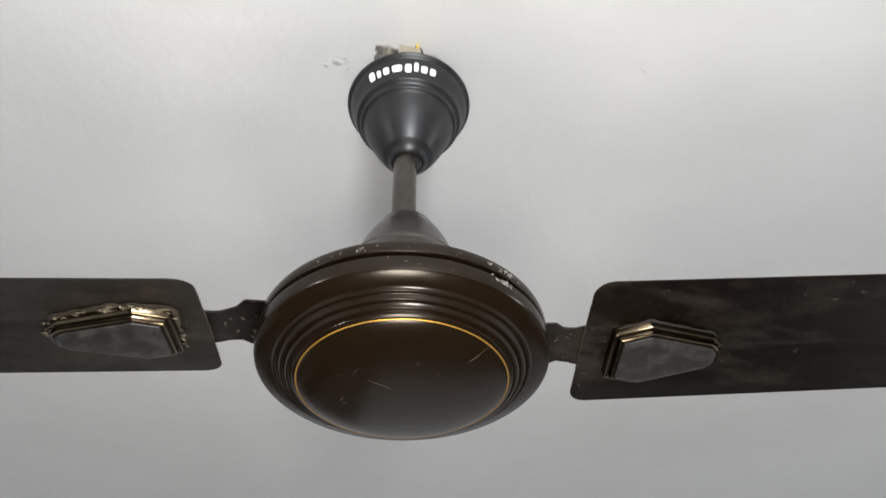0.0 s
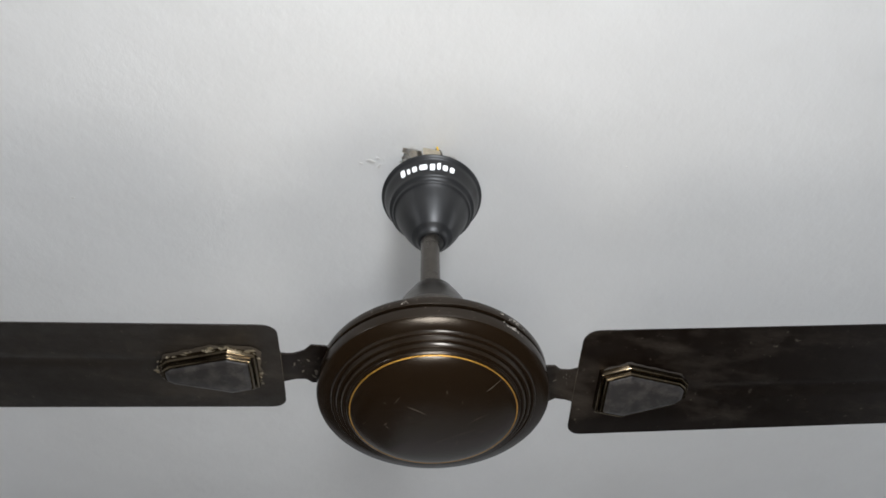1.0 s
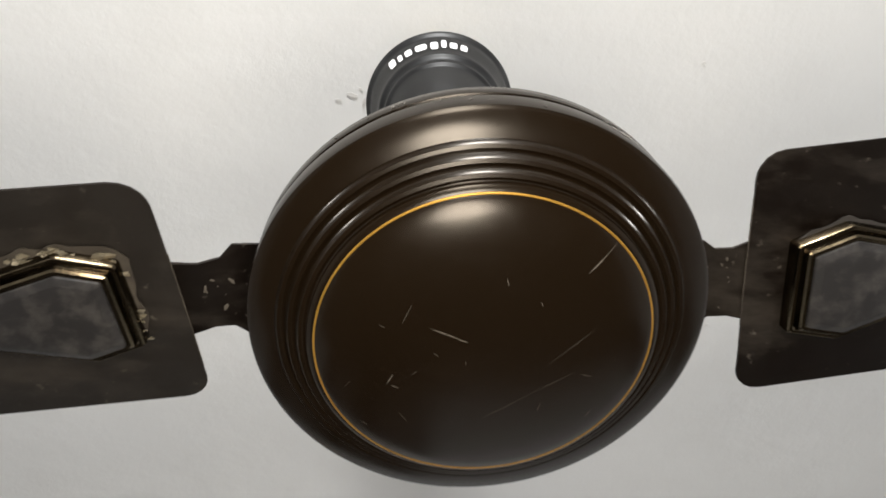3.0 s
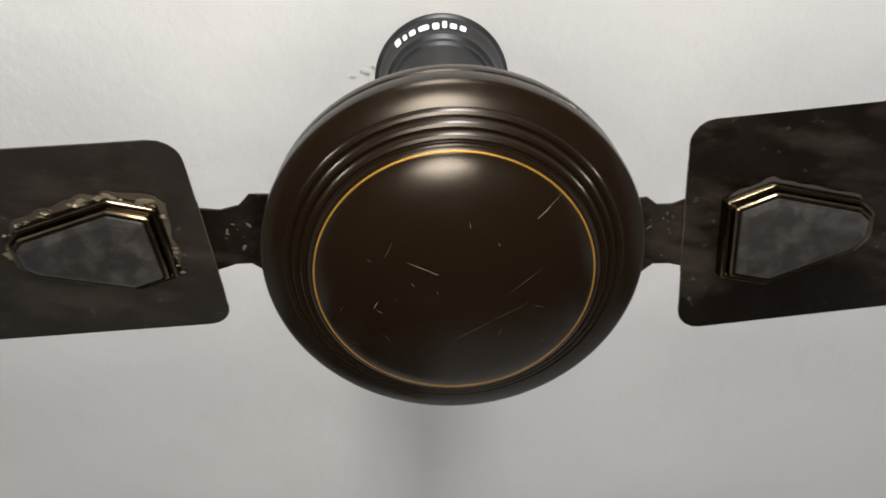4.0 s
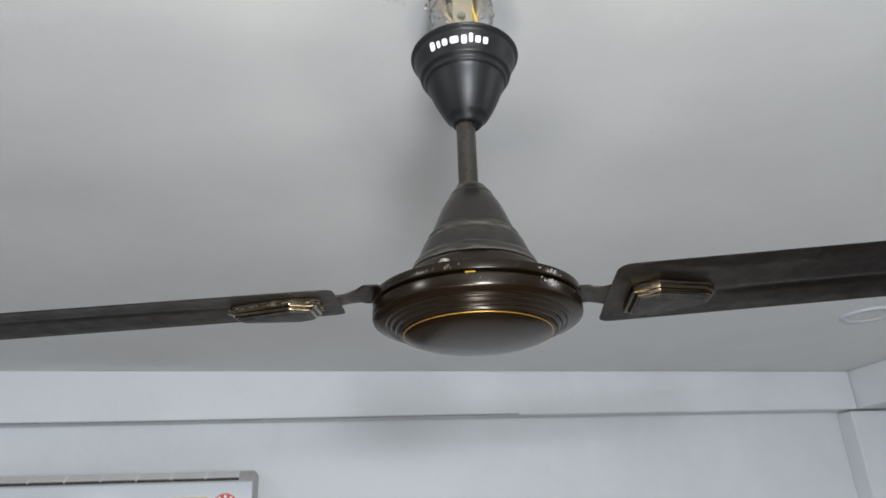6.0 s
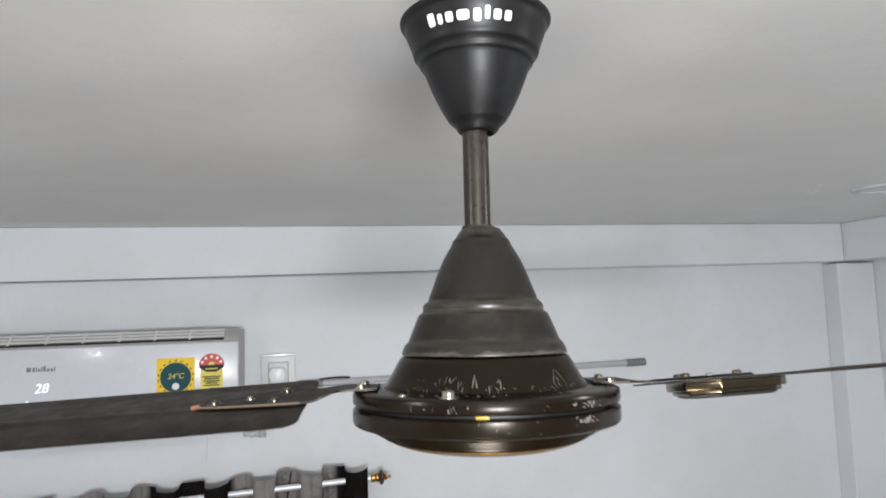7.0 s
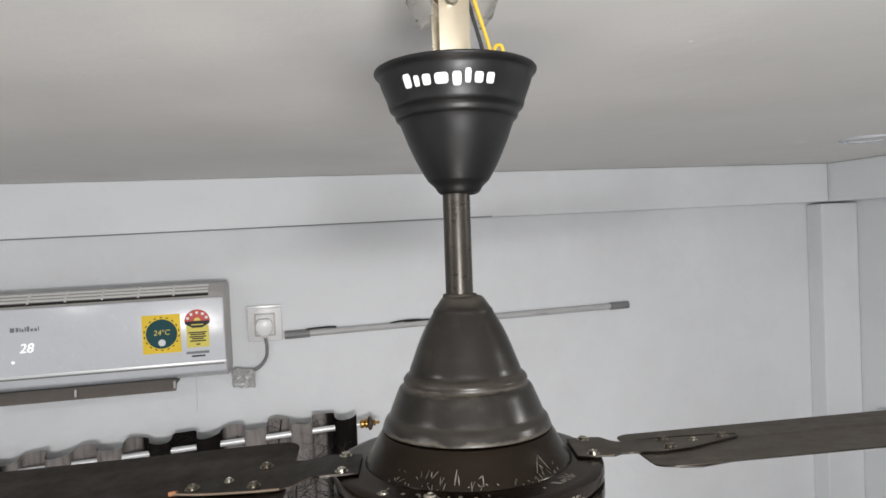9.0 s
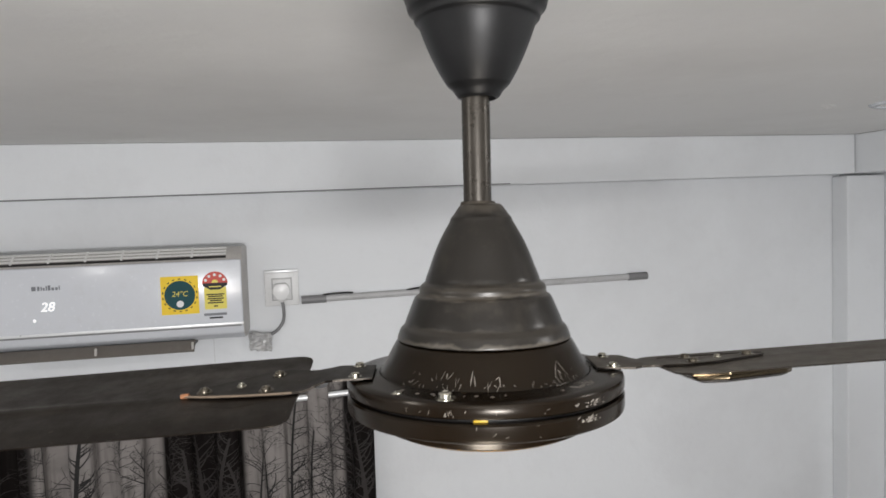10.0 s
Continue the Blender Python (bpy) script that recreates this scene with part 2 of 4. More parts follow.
def part(name, bm, mat, parent=None, label="", smooth=True):
    me = bpy.data.meshes.new(name)
    bmesh.ops.recalc_face_normals(bm, faces=bm.faces)
    bm.to_mesh(me)
    bm.free()
    me.materials.append(mat)
    if smooth:
        shade(me)
    ob = new(name, me)
    ob.parent = parent
    if label:
        ob["label"] = label
    return ob


def box(x0, x1, y0, y1, z0, z1, bevel=0.0, seg=2, bm=None):
    own = bmesh.new()
    bmesh.ops.create_cube(own, size=1, matrix=Matrix.Translation(((x0 + x1) / 2, (y0 + y1) / 2, (z0 + z1) / 2)) @ Matrix.Diagonal((x1 - x0, y1 - y0, z1 - z0, 1)))
    if bevel:
        bmesh.ops.bevel(own, geom=own.edges[:], offset=bevel, segments=seg, profile=0.5, affect="EDGES")
    if bm is None:
        return own
    join(bm, own)
    return bm


def join(bm, other):
    me = bpy.data.meshes.new("join")
    other.to_mesh(me)
    other.free()
    bm.from_mesh(me)
    bpy.data.meshes.remove(me)


def turned(profile, seg=96, m=Matrix(), closed=False):
    """A surface of revolution about z from (radius, height) pairs."""
    bm = bmesh.new()
    rings = []
    for r, z in profile:
        if r < 1e-6:
            rings.append([bm.verts.new(m @ Vector((0, 0, z)))])
        else:
            rings.append([bm.verts.new(m @ Vector((r * math.cos(a), r * math.sin(a), z))) for a in (2 * math.pi * k / seg for k in range(seg))])
    pairs = list(zip(rings, rings[1:])) + ([(rings[-1], rings[0])] if closed else [])
    for a, b in pairs:
        for k in range(seg):
            j = (k + 1) % seg
            if len(a) == 1 and len(b) == 1:
                continue
            if len(a) == 1:
                bm.faces.new((a[0], b[j], b[k]))
            elif len(b) == 1:
                bm.faces.new((a[k], a[j], b[0]))
            else:
                bm.faces.new((a[k], a[j], b[j], b[k]))
    return bm


def spline(points, n=6):
    """Catmull-Rom through (radius, height) pairs."""
    p = [points[0], *points, points[-1]]
    out = []
    for i in range(1, len(p) - 2):
        a, b, c, d = (np.array(q, float) for q in p[i - 1:i + 3])
        for k in range(n):
            t = k / n
            out.append(tuple(0.5 * (2 * b + (c - a) * t + (2 * a - 5 * b + 4 * c - d) * t * t + (3 * b - a - 3 * c + d) * t ** 3)))
    return out + [points[-1]]


def radius_at(profile, z):
    for (r0, z0), (r1, z1) in zip(profile, profile[1:]):
        if min(z0, z1) <= z <= max(z0, z1) and z0 != z1:
            return r0 + (r1 - r0) * (z - z0) / (z1 - z0)
    return profile[0][0]


def prism(outline, z0, z1, bevel=0.0, seg=2):
    bm = bmesh.new()
    f = bm.faces.new([bm.verts.new((x, y, z0)) for x, y in outline])
    e = bmesh.ops.extrude_face_region(bm, geom=[f])
    top = [v for v in e["geom"] if isinstance(v, bmesh.types.BMVert)]
    bmesh.ops.translate(bm, verts=top, vec=(0, 0, z1 - z0))
    if bevel:
        bmesh.ops.bevel(bm, geom=bm.edges[:], offset=bevel, segments=seg, profile=0.5, affect="EDGES")
    return bm


def tube(points, r, seg=12, caps=True):
    """A round tube along a smooth line through points."""
    pts = [Vector(p) for p in points]
    if len(pts) > 2:
        q = [pts[0], *pts, pts[-1]]
        fine = []
        for i in range(1, len(q) - 2):
            a, b, c, d = q[i - 1:i + 3]
            for k in range(8):
                t = k / 8
                fine.append(0.5 * (2 * b + (c - a) * t + (2 * a - 5 * b + 4 * c - d) * t * t + (3 * b - a - 3 * c + d) * t ** 3))
        pts = fine + [pts[-1]]
    bm = bmesh.new()
    rings = []
    side = None
    for i, p in enumerate(pts):
        d = (pts[min(i + 1, len(pts) - 1)] - pts[max(i - 1, 0)]).normalized()
        if side is None:
            side = d.orthogonal().normalized()
        side = (side - d * side.dot(d)).normalized()
        up = d.cross(side)
        rings.append([bm.verts.new(p + r * (math.cos(a) * side + math.sin(a) * up)) for a in (2 * math.pi * k / seg for k in range(seg))])
    for a, b in zip(rings, rings[1:]):
        for k in range(seg):
            bm.faces.new((a[k], a[(k + 1) % seg], b[(k + 1) % seg], b[k]))
    if caps:
        bm.faces.new(rings[0][::-1])
        bm.faces.new(rings[-1])
    return bm


def rounded(outline, radii, n=6):
    """A polygon with rounded corners."""
    out = []
    k = len(outline)
    for i, (p, r) in enumerate(zip(outline, radii)):
        p, a, b = Vector(p), Vector(outline[i - 1]), Vector(outline[(i + 1) % k])
        if r <= 0:
            out.append(tuple(p))
            continue
        s, e = p + (a - p).normalized() * r, p + (b - p).normalized() * r
        for j in range(n + 1):
            t = j / n
            out.append(tuple((1 - t) ** 2 * s + 2 * t * (1 - t) * p + t * t * e))
    return out


def inset(outline, d):
    """A convex polygon moved inwards by d."""
    k = len(outline)
    area = sum(outline[i - 1][0] * outline[i][1] - outline[i][0] * outline[i - 1][1] for i in range(k))
    sign = 1 if area > 0 else -1
    out = []
    for i in range(k):
        p, a, b = Vector(outline[i]), Vector(outline[i - 1]), Vector(outline[(i + 1) % k])
        u, w = (p - a).normalized(), (b - p).normalized()
        nu, nw = sign * Vector((-u.y, u.x)), sign * Vector((-w.y, w.x))
        h = (nu + nw).normalized()
        out.append(tuple(p + h * d / max(h.dot(nu), 0.3)))
    return out


def letters(name, body, height, m, mat, parent, slant=0.0):
    """Raised flat lettering in the built-in font."""
    cu = bpy.data.curves.new(name, "FONT")
    cu.body, cu.size, cu.align_x, cu.align_y, cu.extrude, cu.shear = body, height, "CENTER", "CENTER", 0.0004, slant
    tmp = new(name, cu)
    me = bpy.data.meshes.new_from_object(tmp.evaluated_get(bpy.context.evaluated_depsgraph_get()))
    bpy.data.objects.remove(tmp)
    me.materials.clear()
    me.materials.append(mat)
    ob = new(name, me)
    ob.parent = parent
    ob.matrix_local = m
    return ob


# ---- the room ----
X0, X1, Y0 = -2.6, 2.515, -2.2
HOLE = (-0.033, 0.032, 0.011, 0.054)


def structure(name, bm, mat, label, category):
    return tagged(part(name, bm, mat, None, "", smooth=False), label, category, "", "structure")


structure("floor", box(X0, X1, Y0, WALL, -0.1, 0), FLOOR, "plain brown tiled floor of the room", "floor")


def ceiling():
    hx0, hx1, hy0, hy1 = HOLE
    bm = box(X0, hx0, Y0, WALL, CEIL, CEIL + 0.12)
    box(hx1, X1, Y0, WALL, CEIL, CEIL + 0.12, bm=bm)
    box(hx0, hx1, Y0, hy0, CEIL, CEIL + 0.12, bm=bm)
    box(hx0, hx1, hy1, WALL, CEIL, CEIL + 0.12, bm=bm)
    return bm


structure("ceiling", ceiling(), CEILING, "white painted plaster ceiling with faint uneven patches", "ceiling")
structure("wall_north", box(X0, X1 + 0.15, WALL, WALL + 0.15, 0, CEIL + 0.12), WALLS, "white painted plaster wall behind the air conditioner", "wall")
structure("wall_south", box(X0, X1, Y0 - 0.15, Y0, 0, CEIL + 0.12), WALLS, "plain white painted wall", "wall")
structure("wall_west", box(X0 - 0.15, X0, Y0 - 0.15, WALL + 0.15, 0, CEIL + 0.12), WALLS, "plain white painted wall", "wall")
structure("wall_east", box(X1, X1 + 0.15, Y0 - 0.15, WALL, 0, CEIL + 0.12), WALLS, "white painted side wall beside the column", "wall")


def beam(name, x0, x1, y0, y1, z0, z1, label):
    bm = box(x0, x1, y0, y1, z0, z1, 0.005, 2)
    for v in bm.verts:
        if v.co.z < z0 + 0.02 and x1 - x0 > 2:
            v.co.z += 0.0064 * (v.co.x - 0.6) + 0.0015 * math.sin(v.co.x * 2.1)
    return structure(name, bm, WALLS, label, "beam")


beam("beam_north", X0, 2.350, 2.18, WALL - 0.001, 2.650, CEIL - 0.001, "white plastered concrete beam under the ceiling")
beam("beam_east", 2.354, X1 - 0.001, Y0, WALL - 0.001, 2.660, CEIL - 0.001, "white plastered concrete beam along the side wall")
beam("column", 2.312, X1 - 0.002, 2.184, WALL - 0.001, 0, 2.651, "white plastered corner column under the beams")


# dark strip stands in for the line of shade and dirt under the beam
tagged(part("beam_shade_line", tube([(-2.5 + 0.2 * k, WALL - .1005 + 0.0006 * math.sin(k * 1.7), 2.6515 + 0.0064 * (-2.5 + 0.2 * k - 0.6) + 0.0015 * math.sin((-2.5 + 0.2 * k) * 2.1)) for k in range(17)], 0.0024, 6), CAP), "dark uneven line of painted shade and dirt along the lower beam edge", "crack", "", "structure")


def hole_lining():
    hx0, hx1, hy0, hy1 = HOLE
    bm = bmesh.new()
    rng = random.Random(4)
    # broken plaster rim, pieces of uneven size round the opening
    for k in range(26):
        a = 2 * math.pi * k / 26
        cx, cy = (hx0 + hx1) / 2 + 0.0345 * math.cos(a) + rng.uniform(-.004, .004), (hy0 + hy1) / 2 + 0.0235 * math.sin(a) + rng.uniform(-.004, .004)
        s = rng.uniform(0.003, 0.0062)
        one = bmesh.new()
        bmesh.ops.create_icosphere(one, subdivisions=1, radius=s, matrix=Matrix.Translation((cx, cy, CEIL + 0.001)) @ Matrix.Diagonal((1, 1, rng.uniform(.2, .45), 1)))
        join(bm, one)
    return bm


hole = tagged(part("ceiling_hole_rim", hole_lining(), CEILING), "rough broken plaster rim round the fan hook opening", "plaster rim", "", "structure")
part("recess_lining", box(HOLE[0] - .01, HOLE[1] + .01, HOLE[2] - .01, HOLE[3] + .01, CEIL + 0.035, CEIL + 0.05), BARE, hole, "bare brown plaster inside the opening")




def smudges():
    """Faint finger marks and specks on the ceiling paint."""
    rng = random.Random(17)
    bm = bmesh.new()
    spots = [(-0.072, 0.043, 0.006), (-0.060, 0.049, 0.004), (-0.086, 0.050, 0.003), (-0.064, 0.036, 0.003), (-0.485, 0.207, 0.0035), (0.29, -0.034, 0.0025), (-0.30, 0.42, 0.003), (0.41, 0.30, 0.0025)]
    for x, y, size in spots:
        spin = rng.uniform(0, 6.28)
        ring = []
        for k in range(9):
            a = k * 0.698
            u, v = size * rng.uniform(0.6, 1.3) * math.cos(a), size * rng.uniform(0.2, 0.5) * math.sin(a)
            ring.append(bm.verts.new((x + u * math.cos(spin) - v * math.sin(spin), y + u * math.sin(spin) + v * math.cos(spin), CEIL - 0.0006)))
        bm.faces.new(ring)
    bm.normal_update()
    bmesh.ops.solidify(bm, geom=bm.faces[:], thickness=0.0005)
    return bm


tagged(part("ceiling_smudge", smudges(), SMUDGE, smooth=False), "faint brown smudges on the ceiling paint", "smudge", "", "structure")

# ---- the ceiling fan ----
FAN = pose(0, 0, 2.4, -1.222, 0.947, 0)
fan = thing("ceiling_fan", "dark brown two-bladed ceiling fan hanging from a hook", "ceiling fan", FAN)

UNDER = [(0.100, 0.0076), (0.1035, 0.0074), (0.105, 0.0060), (0.105, -0.0020), (0.1044, -0.0042), (0.1024, -0.0056), (0.0940, -0.0072)]
for r0, z0 in ((0.0922, -0.0076), (0.0872, -0.0104), (0.0824, -0.0134)):
    UNDER += [(r0, z0), (r0 - 0.0004, z0 - 0.0014), (r0 - 0.0014, z0 - 0.0025), (r0 - 0.0030, z0 - 0.0028), (r0 - 0.0043, z0 - 0.0021)]
UNDER += [(0.0776, -0.0159), (0.0772, -0.0175), (0.0758, -0.0185), (0.0745, -0.0188)]
DOME = [(0.0738, -0.0191), (0.0715, -0.0203), (0.066, -0.0222), (0.056, -0.0244), (0.042, -0.0264), (0.026, -0.0278), (0.012, -0.0284), (0.0, -0.0286)]
part("motor_cover", turned(UNDER + [(0.0745, -0.012), (0.09, 0.004), (0.100, 0.0076)], 128), BROWN, fan, "glossy dark brown ringed cover with worn paint")
part("dome", turned(spline(DOME[:-1], 4) + [DOME[-1]], 128), BROWN, fan, "smooth scratched dark brown dome")
part("gold_line", turned([(0.0746, -0.0185), (0.0745, -0.0191), (0.0740, -0.0194), (0.0735, -0.0192), (0.0735, -0.0187)], 128), GOLD, fan, "thin gold line round the dome")
UPPER = [(0.095, 0.0098), (0.103, 0.0098), (0.1046, 0.0108), (0.105, 0.0125), (0.105, 0.0175), (0.1042, 0.0196), (0.1022, 0.0207), (0.098, 0.0211), (0.082, 0.0218)]
part("motor_body", turned(UPPER + [(0.0805, 0.0222), (0.07, 0.014), (0.095, 0.0098)], 128), BROWN, fan, "dark brown upper motor rim with chipped paint")
part("winding_core", turned([(0.0, 0.004), (0.098, 0.004), (0.098, 0.015), (0.0, 0.015)], 64), BLACK, fan)
tape = part("yellow_winding", box(-0.0045, 0.0045, -0.1000, -0.0975, 0.0072, 0.0100, 0.0004), YELLOW, fan, "yellow tape showing in the gap")
tape.matrix_local = pose(0, 0, 0, 0, 0, -16.3)
SKIRT = [(0.0810, 0.0216), (0.0805, 0.0232), (0.0782, 0.0256), (0.0740, 0.0325), (0.0700, 0.0400), (0.0672, 0.0446), (0.0655, 0.0456), (0.026, 0.0458)]
part("motor_skirt", turned(SKIRT, 96), BROWN, fan, "dark brown tapered motor top covered in scratches")
part("shaft", turned([(0.026, 0.040), (0.026, 0.060), (0.0, 0.060)], 40), BLACK, fan)
CUP = spline([(0.0130, 0.1485), (0.0158, 0.1474), (0.0185, 0.1440), (0.0211, 0.1402), (0.0231, 0.1379), (0.0236, 0.1366), (0.0247, 0.1340), (0.0310, 0.1230), (0.0364, 0.1110), (0.0405, 0.1000), (0.0432, 0.0930), (0.0443, 0.0895), (0.0470, 0.0872), (0.0487, 0.0845), (0.0486, 0.0815), (0.0497, 0.0796), (0.0522, 0.0778), (0.0552, 0.0710), (0.0588, 0.0622), (0.0604, 0.0578), (0.0620, 0.0560), (0.0638, 0.0540), (0.0652, 0.0505), (0.0660, 0.0480), (0.0660, 0.0468)], 4)
part("lower_cup", turned(CUP + [(0.0640, 0.0468), (0.0570, 0.058), (0.042, 0.085), (0.0130, 0.144)], 96), DUSTY, fan, "dusty dark brown bell-shaped lower cup")
part("rod_collar", turned([(0.0108, 0.1500), (0.0128, 0.1500), (0.0134, 0.1488), (0.0134, 0.1465), (0.0108, 0.1465)], 48), GRIME, fan).matrix_local = pose(-0.0022, 0, 0)
part("down_rod", turned([(0.0108, 0.06), (0.0108, 0.31), (0.0, 0.31)], 48), ROD, fan, "brown painted steel down rod").matrix_local = pose(-0.0024, 0, 0)
B = 0.2283
TOP = spline([(0.0135, B), (0.0162, B + .0015), (0.0192, B + .006), (0.0232, B + .0098), (0.0250, B + .0122), (0.0314, B + .0235), (0.0388, B + .0398), (0.0440, B + .0537), (0.0456, B + .0568), (0.0478, B + .0588), (0.0488, B + .0624), (0.0504, B + .0645), (0.0527, B + .0667), (0.0539, B + .0715), (0.0557, B + .0768), (0.0587, B + .0845), (0.0604, B + .0902), (0.0626, B + .0926), (0.0640, B + .0946), (0.0638, B + .0962), (0.0622, B + .0965)], 4)
canopy = part("upper_cup", turned(TOP + [(0.057, B + .084), (0.051, B + .067), (0.030, B + .028), (0.0135, B + .004), (0.0135, B)], 96), COVER, fan, "matt black bell-shaped upper cup")

# white lettering, as plain blocks on the cup
TEXT_A, TEXT_B, TEXT_Z = radians(214.6), radians(285.4), 0.3072
WIDE = (0.95, 0.62, 0.92, 1.45, 0.92, 0.62, 0.92, 0.88)
total, run = sum(WIDE) + 0.26 * 7, 0.0
for w, tall, low in zip(WIDE, (1.30, 1, 1, 1, 1.25, 1.3, 1, 1), (0, 0, 0, 0, -.25, 0, 0, 0)):
    bm = bmesh.new()
    cols = []
    h = 0.0073 * tall
    for i in range(9):
        t = i / 8
        a = TEXT_A + (TEXT_B - TEXT_A) * (run + w * (0.06 + 0.88 * t)) / total
        # the ends of each bar are rounded
        e = max(0.0, abs(t - 0.5) - 0.28) / 0.22
        trim = 0.5 * (1 - math.sqrt(max(0.0, 1 - e * e))) * 0.42
        col = []
        for k in range(4):
            z = TEXT_Z - 0.0040 + low * 0.0066 + h * (trim + (1 - 2 * trim) * k / 3)
            r = radius_at(TOP, z) + 0.0004
            col.append(bm.verts.new((r * math.cos(a), r * math.sin(a), z)))
        cols.append(col)
    for c, d in zip(cols, cols[1:]):
        for k in range(3):
            bm.faces.new((c[k], d[k], d[k + 1], c[k + 1]))
    bm.normal_update()
    bmesh.ops.solidify(bm, geom=bm.faces[:], thickness=-0.0003)
    part("print_mark", bm, PRINT, canopy)
    run += w + 0.26


def screw(r, h, m, parent, name="screw", mat=STEEL):
    bm = turned([(r * 1.5, 0), (r * 1.5, h * 0.15), (r * 1.02, h * 0.2), (r, h * 0.3), (r, h * 0.7), (r * 0.8, h * 0.92), (r * 0.45, h), (r * 0.3, h * 0.7), (0, h * 0.7)], 20, m)
    return part(name, bm, mat, parent, "zinc plated screw")


screw(0.0046, 0.0050, Matrix.Rotation(radians(-119.9), 4, "Z") @ pose(0.0955, 0, 0.0209), fan, "bolt")
screw(0.0034, 0.0012, Matrix.Rotation(radians(-141.7), 4, "Z") @ pose(0.0955, 0, 0.0209), fan, "bolt")



def blade(angle, z0, pitch, rise, v0, v1, u0, arm_c, badge_c, grime_side):
    """One sheet-metal blade with its bracket and badge; u runs outwards, v across."""
    base = Matrix.Rotation(radians(angle), 4, "Z")
    tilt = base @ Matrix.Translation((0, 0, z0)) @ Matrix.Rotation(-rise, 4, "Y") @ Matrix.Rotation(pitch, 4, "X")
    sheet_u = [u0, u0 + 0.0006, u0 + 0.002, u0 + 0.005, u0 + 0.009, u0 + 0.014, 0.156, 0.17, 0.19, 0.215, 0.25, 0.30, 0.36, 0.43, 0.50, 0.56, 0.585, 0.60]
    nv = 28
    mid = (v0 + v1) / 2
    bm = bmesh.new()
    rows = []
    for u in sheet_u:
        cut = 0.0
        if u < u0 + 0.014:
            t = (u0 + 0.014 - u) / 0.014
            cut = 0.0135 * (1 - math.sqrt(max(0, 1 - t * t)))
        if u > 0.56:
            t = (u - 0.56) / 0.04
            cut = 0.03 * (1 - math.sqrt(max(0, 1 - t * t)))
        a, b = v0 + cut, v1 - cut
        row = []
        for k in range(nv + 1):
            v = a + (b - a) * k / nv
            s = (v - mid) / 0.066
            rib = 0.0020 * math.exp(-((v - mid - 0.010) / 0.005) ** 2) * min(1, max(0, (u - 0.24) / 0.03)) if u < 0.55 else 0
            fold = (-0.0012 if grime_side > 0 and v > mid else 0.0016) * max(0, (abs(v - mid) - 0.045) / 0.021)
            row.append(bm.verts.new((u, v, -0.0016 * s * s + rib + fold)))
        rows.append(row)
    for a, b in zip(rows, rows[1:]):
        for k in range(nv):
            bm.faces.new((a[k], b[k], b[k + 1], a[k + 1]))
    bm.normal_update()
    bmesh.ops.solidify(bm, geom=bm.faces[:], thickness=0.0011)
    bm.transform(tilt)
    ob = part("blade", bm, BLADE, fan, "long dark brown dusty sheet-metal fan blade")

    def paint_lit_top(piece):
        """Upper faces get dust and a painted-in lit tone, paler on the right blade."""
        piece.data.materials.append(RIGHT_TOP_LIT if grime_side < 0 else LEFT_TOP_LIT)
        for f in piece.data.polygons:
            f.material_index = 1 if f.normal.z > 0.5 else 0

    paint_lit_top(ob)

    # bracket: arm from the motor, tongue on the blade
    arm = [(0.084, -0.023), (0.112, -0.0245), (0.118, -0.0195), (0.127, -0.019), (0.134, -0.021), (0.150, -0.026), (0.172, -0.022), (0.218, 0.003), (0.222, 0.009), (0.219, 0.014), (0.205, 0.017), (0.150, 0.024), (0.134, 0.021), (0.127, 0.019), (0.118, 0.0195), (0.112, 0.0255), (0.084, 0.023)]
    bm = bmesh.new()
    f = bm.faces.new([bm.verts.new((u, v, 0)) for u, v in arm])
    bmesh.ops.triangulate(bm, faces=[f])
    bmesh.ops.subdivide_edges(bm, edges=bm.edges[:], cuts=3, use_grid_fill=True)
    zt = 0.0222
    on_blade = tilt @ Matrix.Translation((0, arm_c, 0))
    for p in bm.verts:
        on = on_blade @ Vector((p.co.x, p.co.y, 0.0005))
        t = min(1, max(0, (p.co.x - 0.108) / 0.028))
        t = t * t * (3 - 2 * t)
        flat = base @ Vector((p.co.x, p.co.y + arm_c, zt))
        p.co = flat.lerp(on, t)
    bm.normal_update()
    bmesh.ops.solidify(bm, geom=bm.faces[:], thickness=-0.0016)
    arm_ob = part("bracket", bm, BLADE, ob, "dark brown pressed blade bracket")
    paint_lit_top(arm_ob)
    # worn flecks on the arm's underside and along the blade's inner edge
    rng = random.Random(int(angle) + 90)
    low = min(v.co.z for v in arm_ob.data.vertices if math.hypot(v.co.x, v.co.y) < 0.106)
    bm = bmesh.new()
    spots = [(rng.uniform(0.107, 0.113), -0.010, 0.0040), (rng.uniform(0.106, 0.110), -0.016, 0.0028)] if grime_side > 0 else []
    spots += [(rng.uniform(0.107, 0.128), rng.uniform(-0.017, 0.017), rng.choice((0.0006, 0.0008, 0.0012, 0.0024))) for _ in range(8)]
    for u, v, size in spots:
        t = min(1, max(0, (u - 0.108) / 0.028))
        t = t * t * (3 - 2 * t)
        flat = base @ Vector((u, v + arm_c, low - 0.0003))
        place = flat.lerp(on_blade @ Vector((u, v, 0.0005 + low - zt - 0.0003)), t)
        spin = rng.uniform(0, 6.28)
        ring = []
        for q in range(7):
            a = q * 0.9
            x, y = size * rng.uniform(0.6, 1.3) * math.cos(a), size * rng.uniform(0.18, 0.5) * math.sin(a)
            ring.append(bm.verts.new(place + Vector((x * math.cos(spin) - y * math.sin(spin), x * math.sin(spin) + y * math.cos(spin), 0))))
        bm.faces.new(ring)
    bm.normal_update()
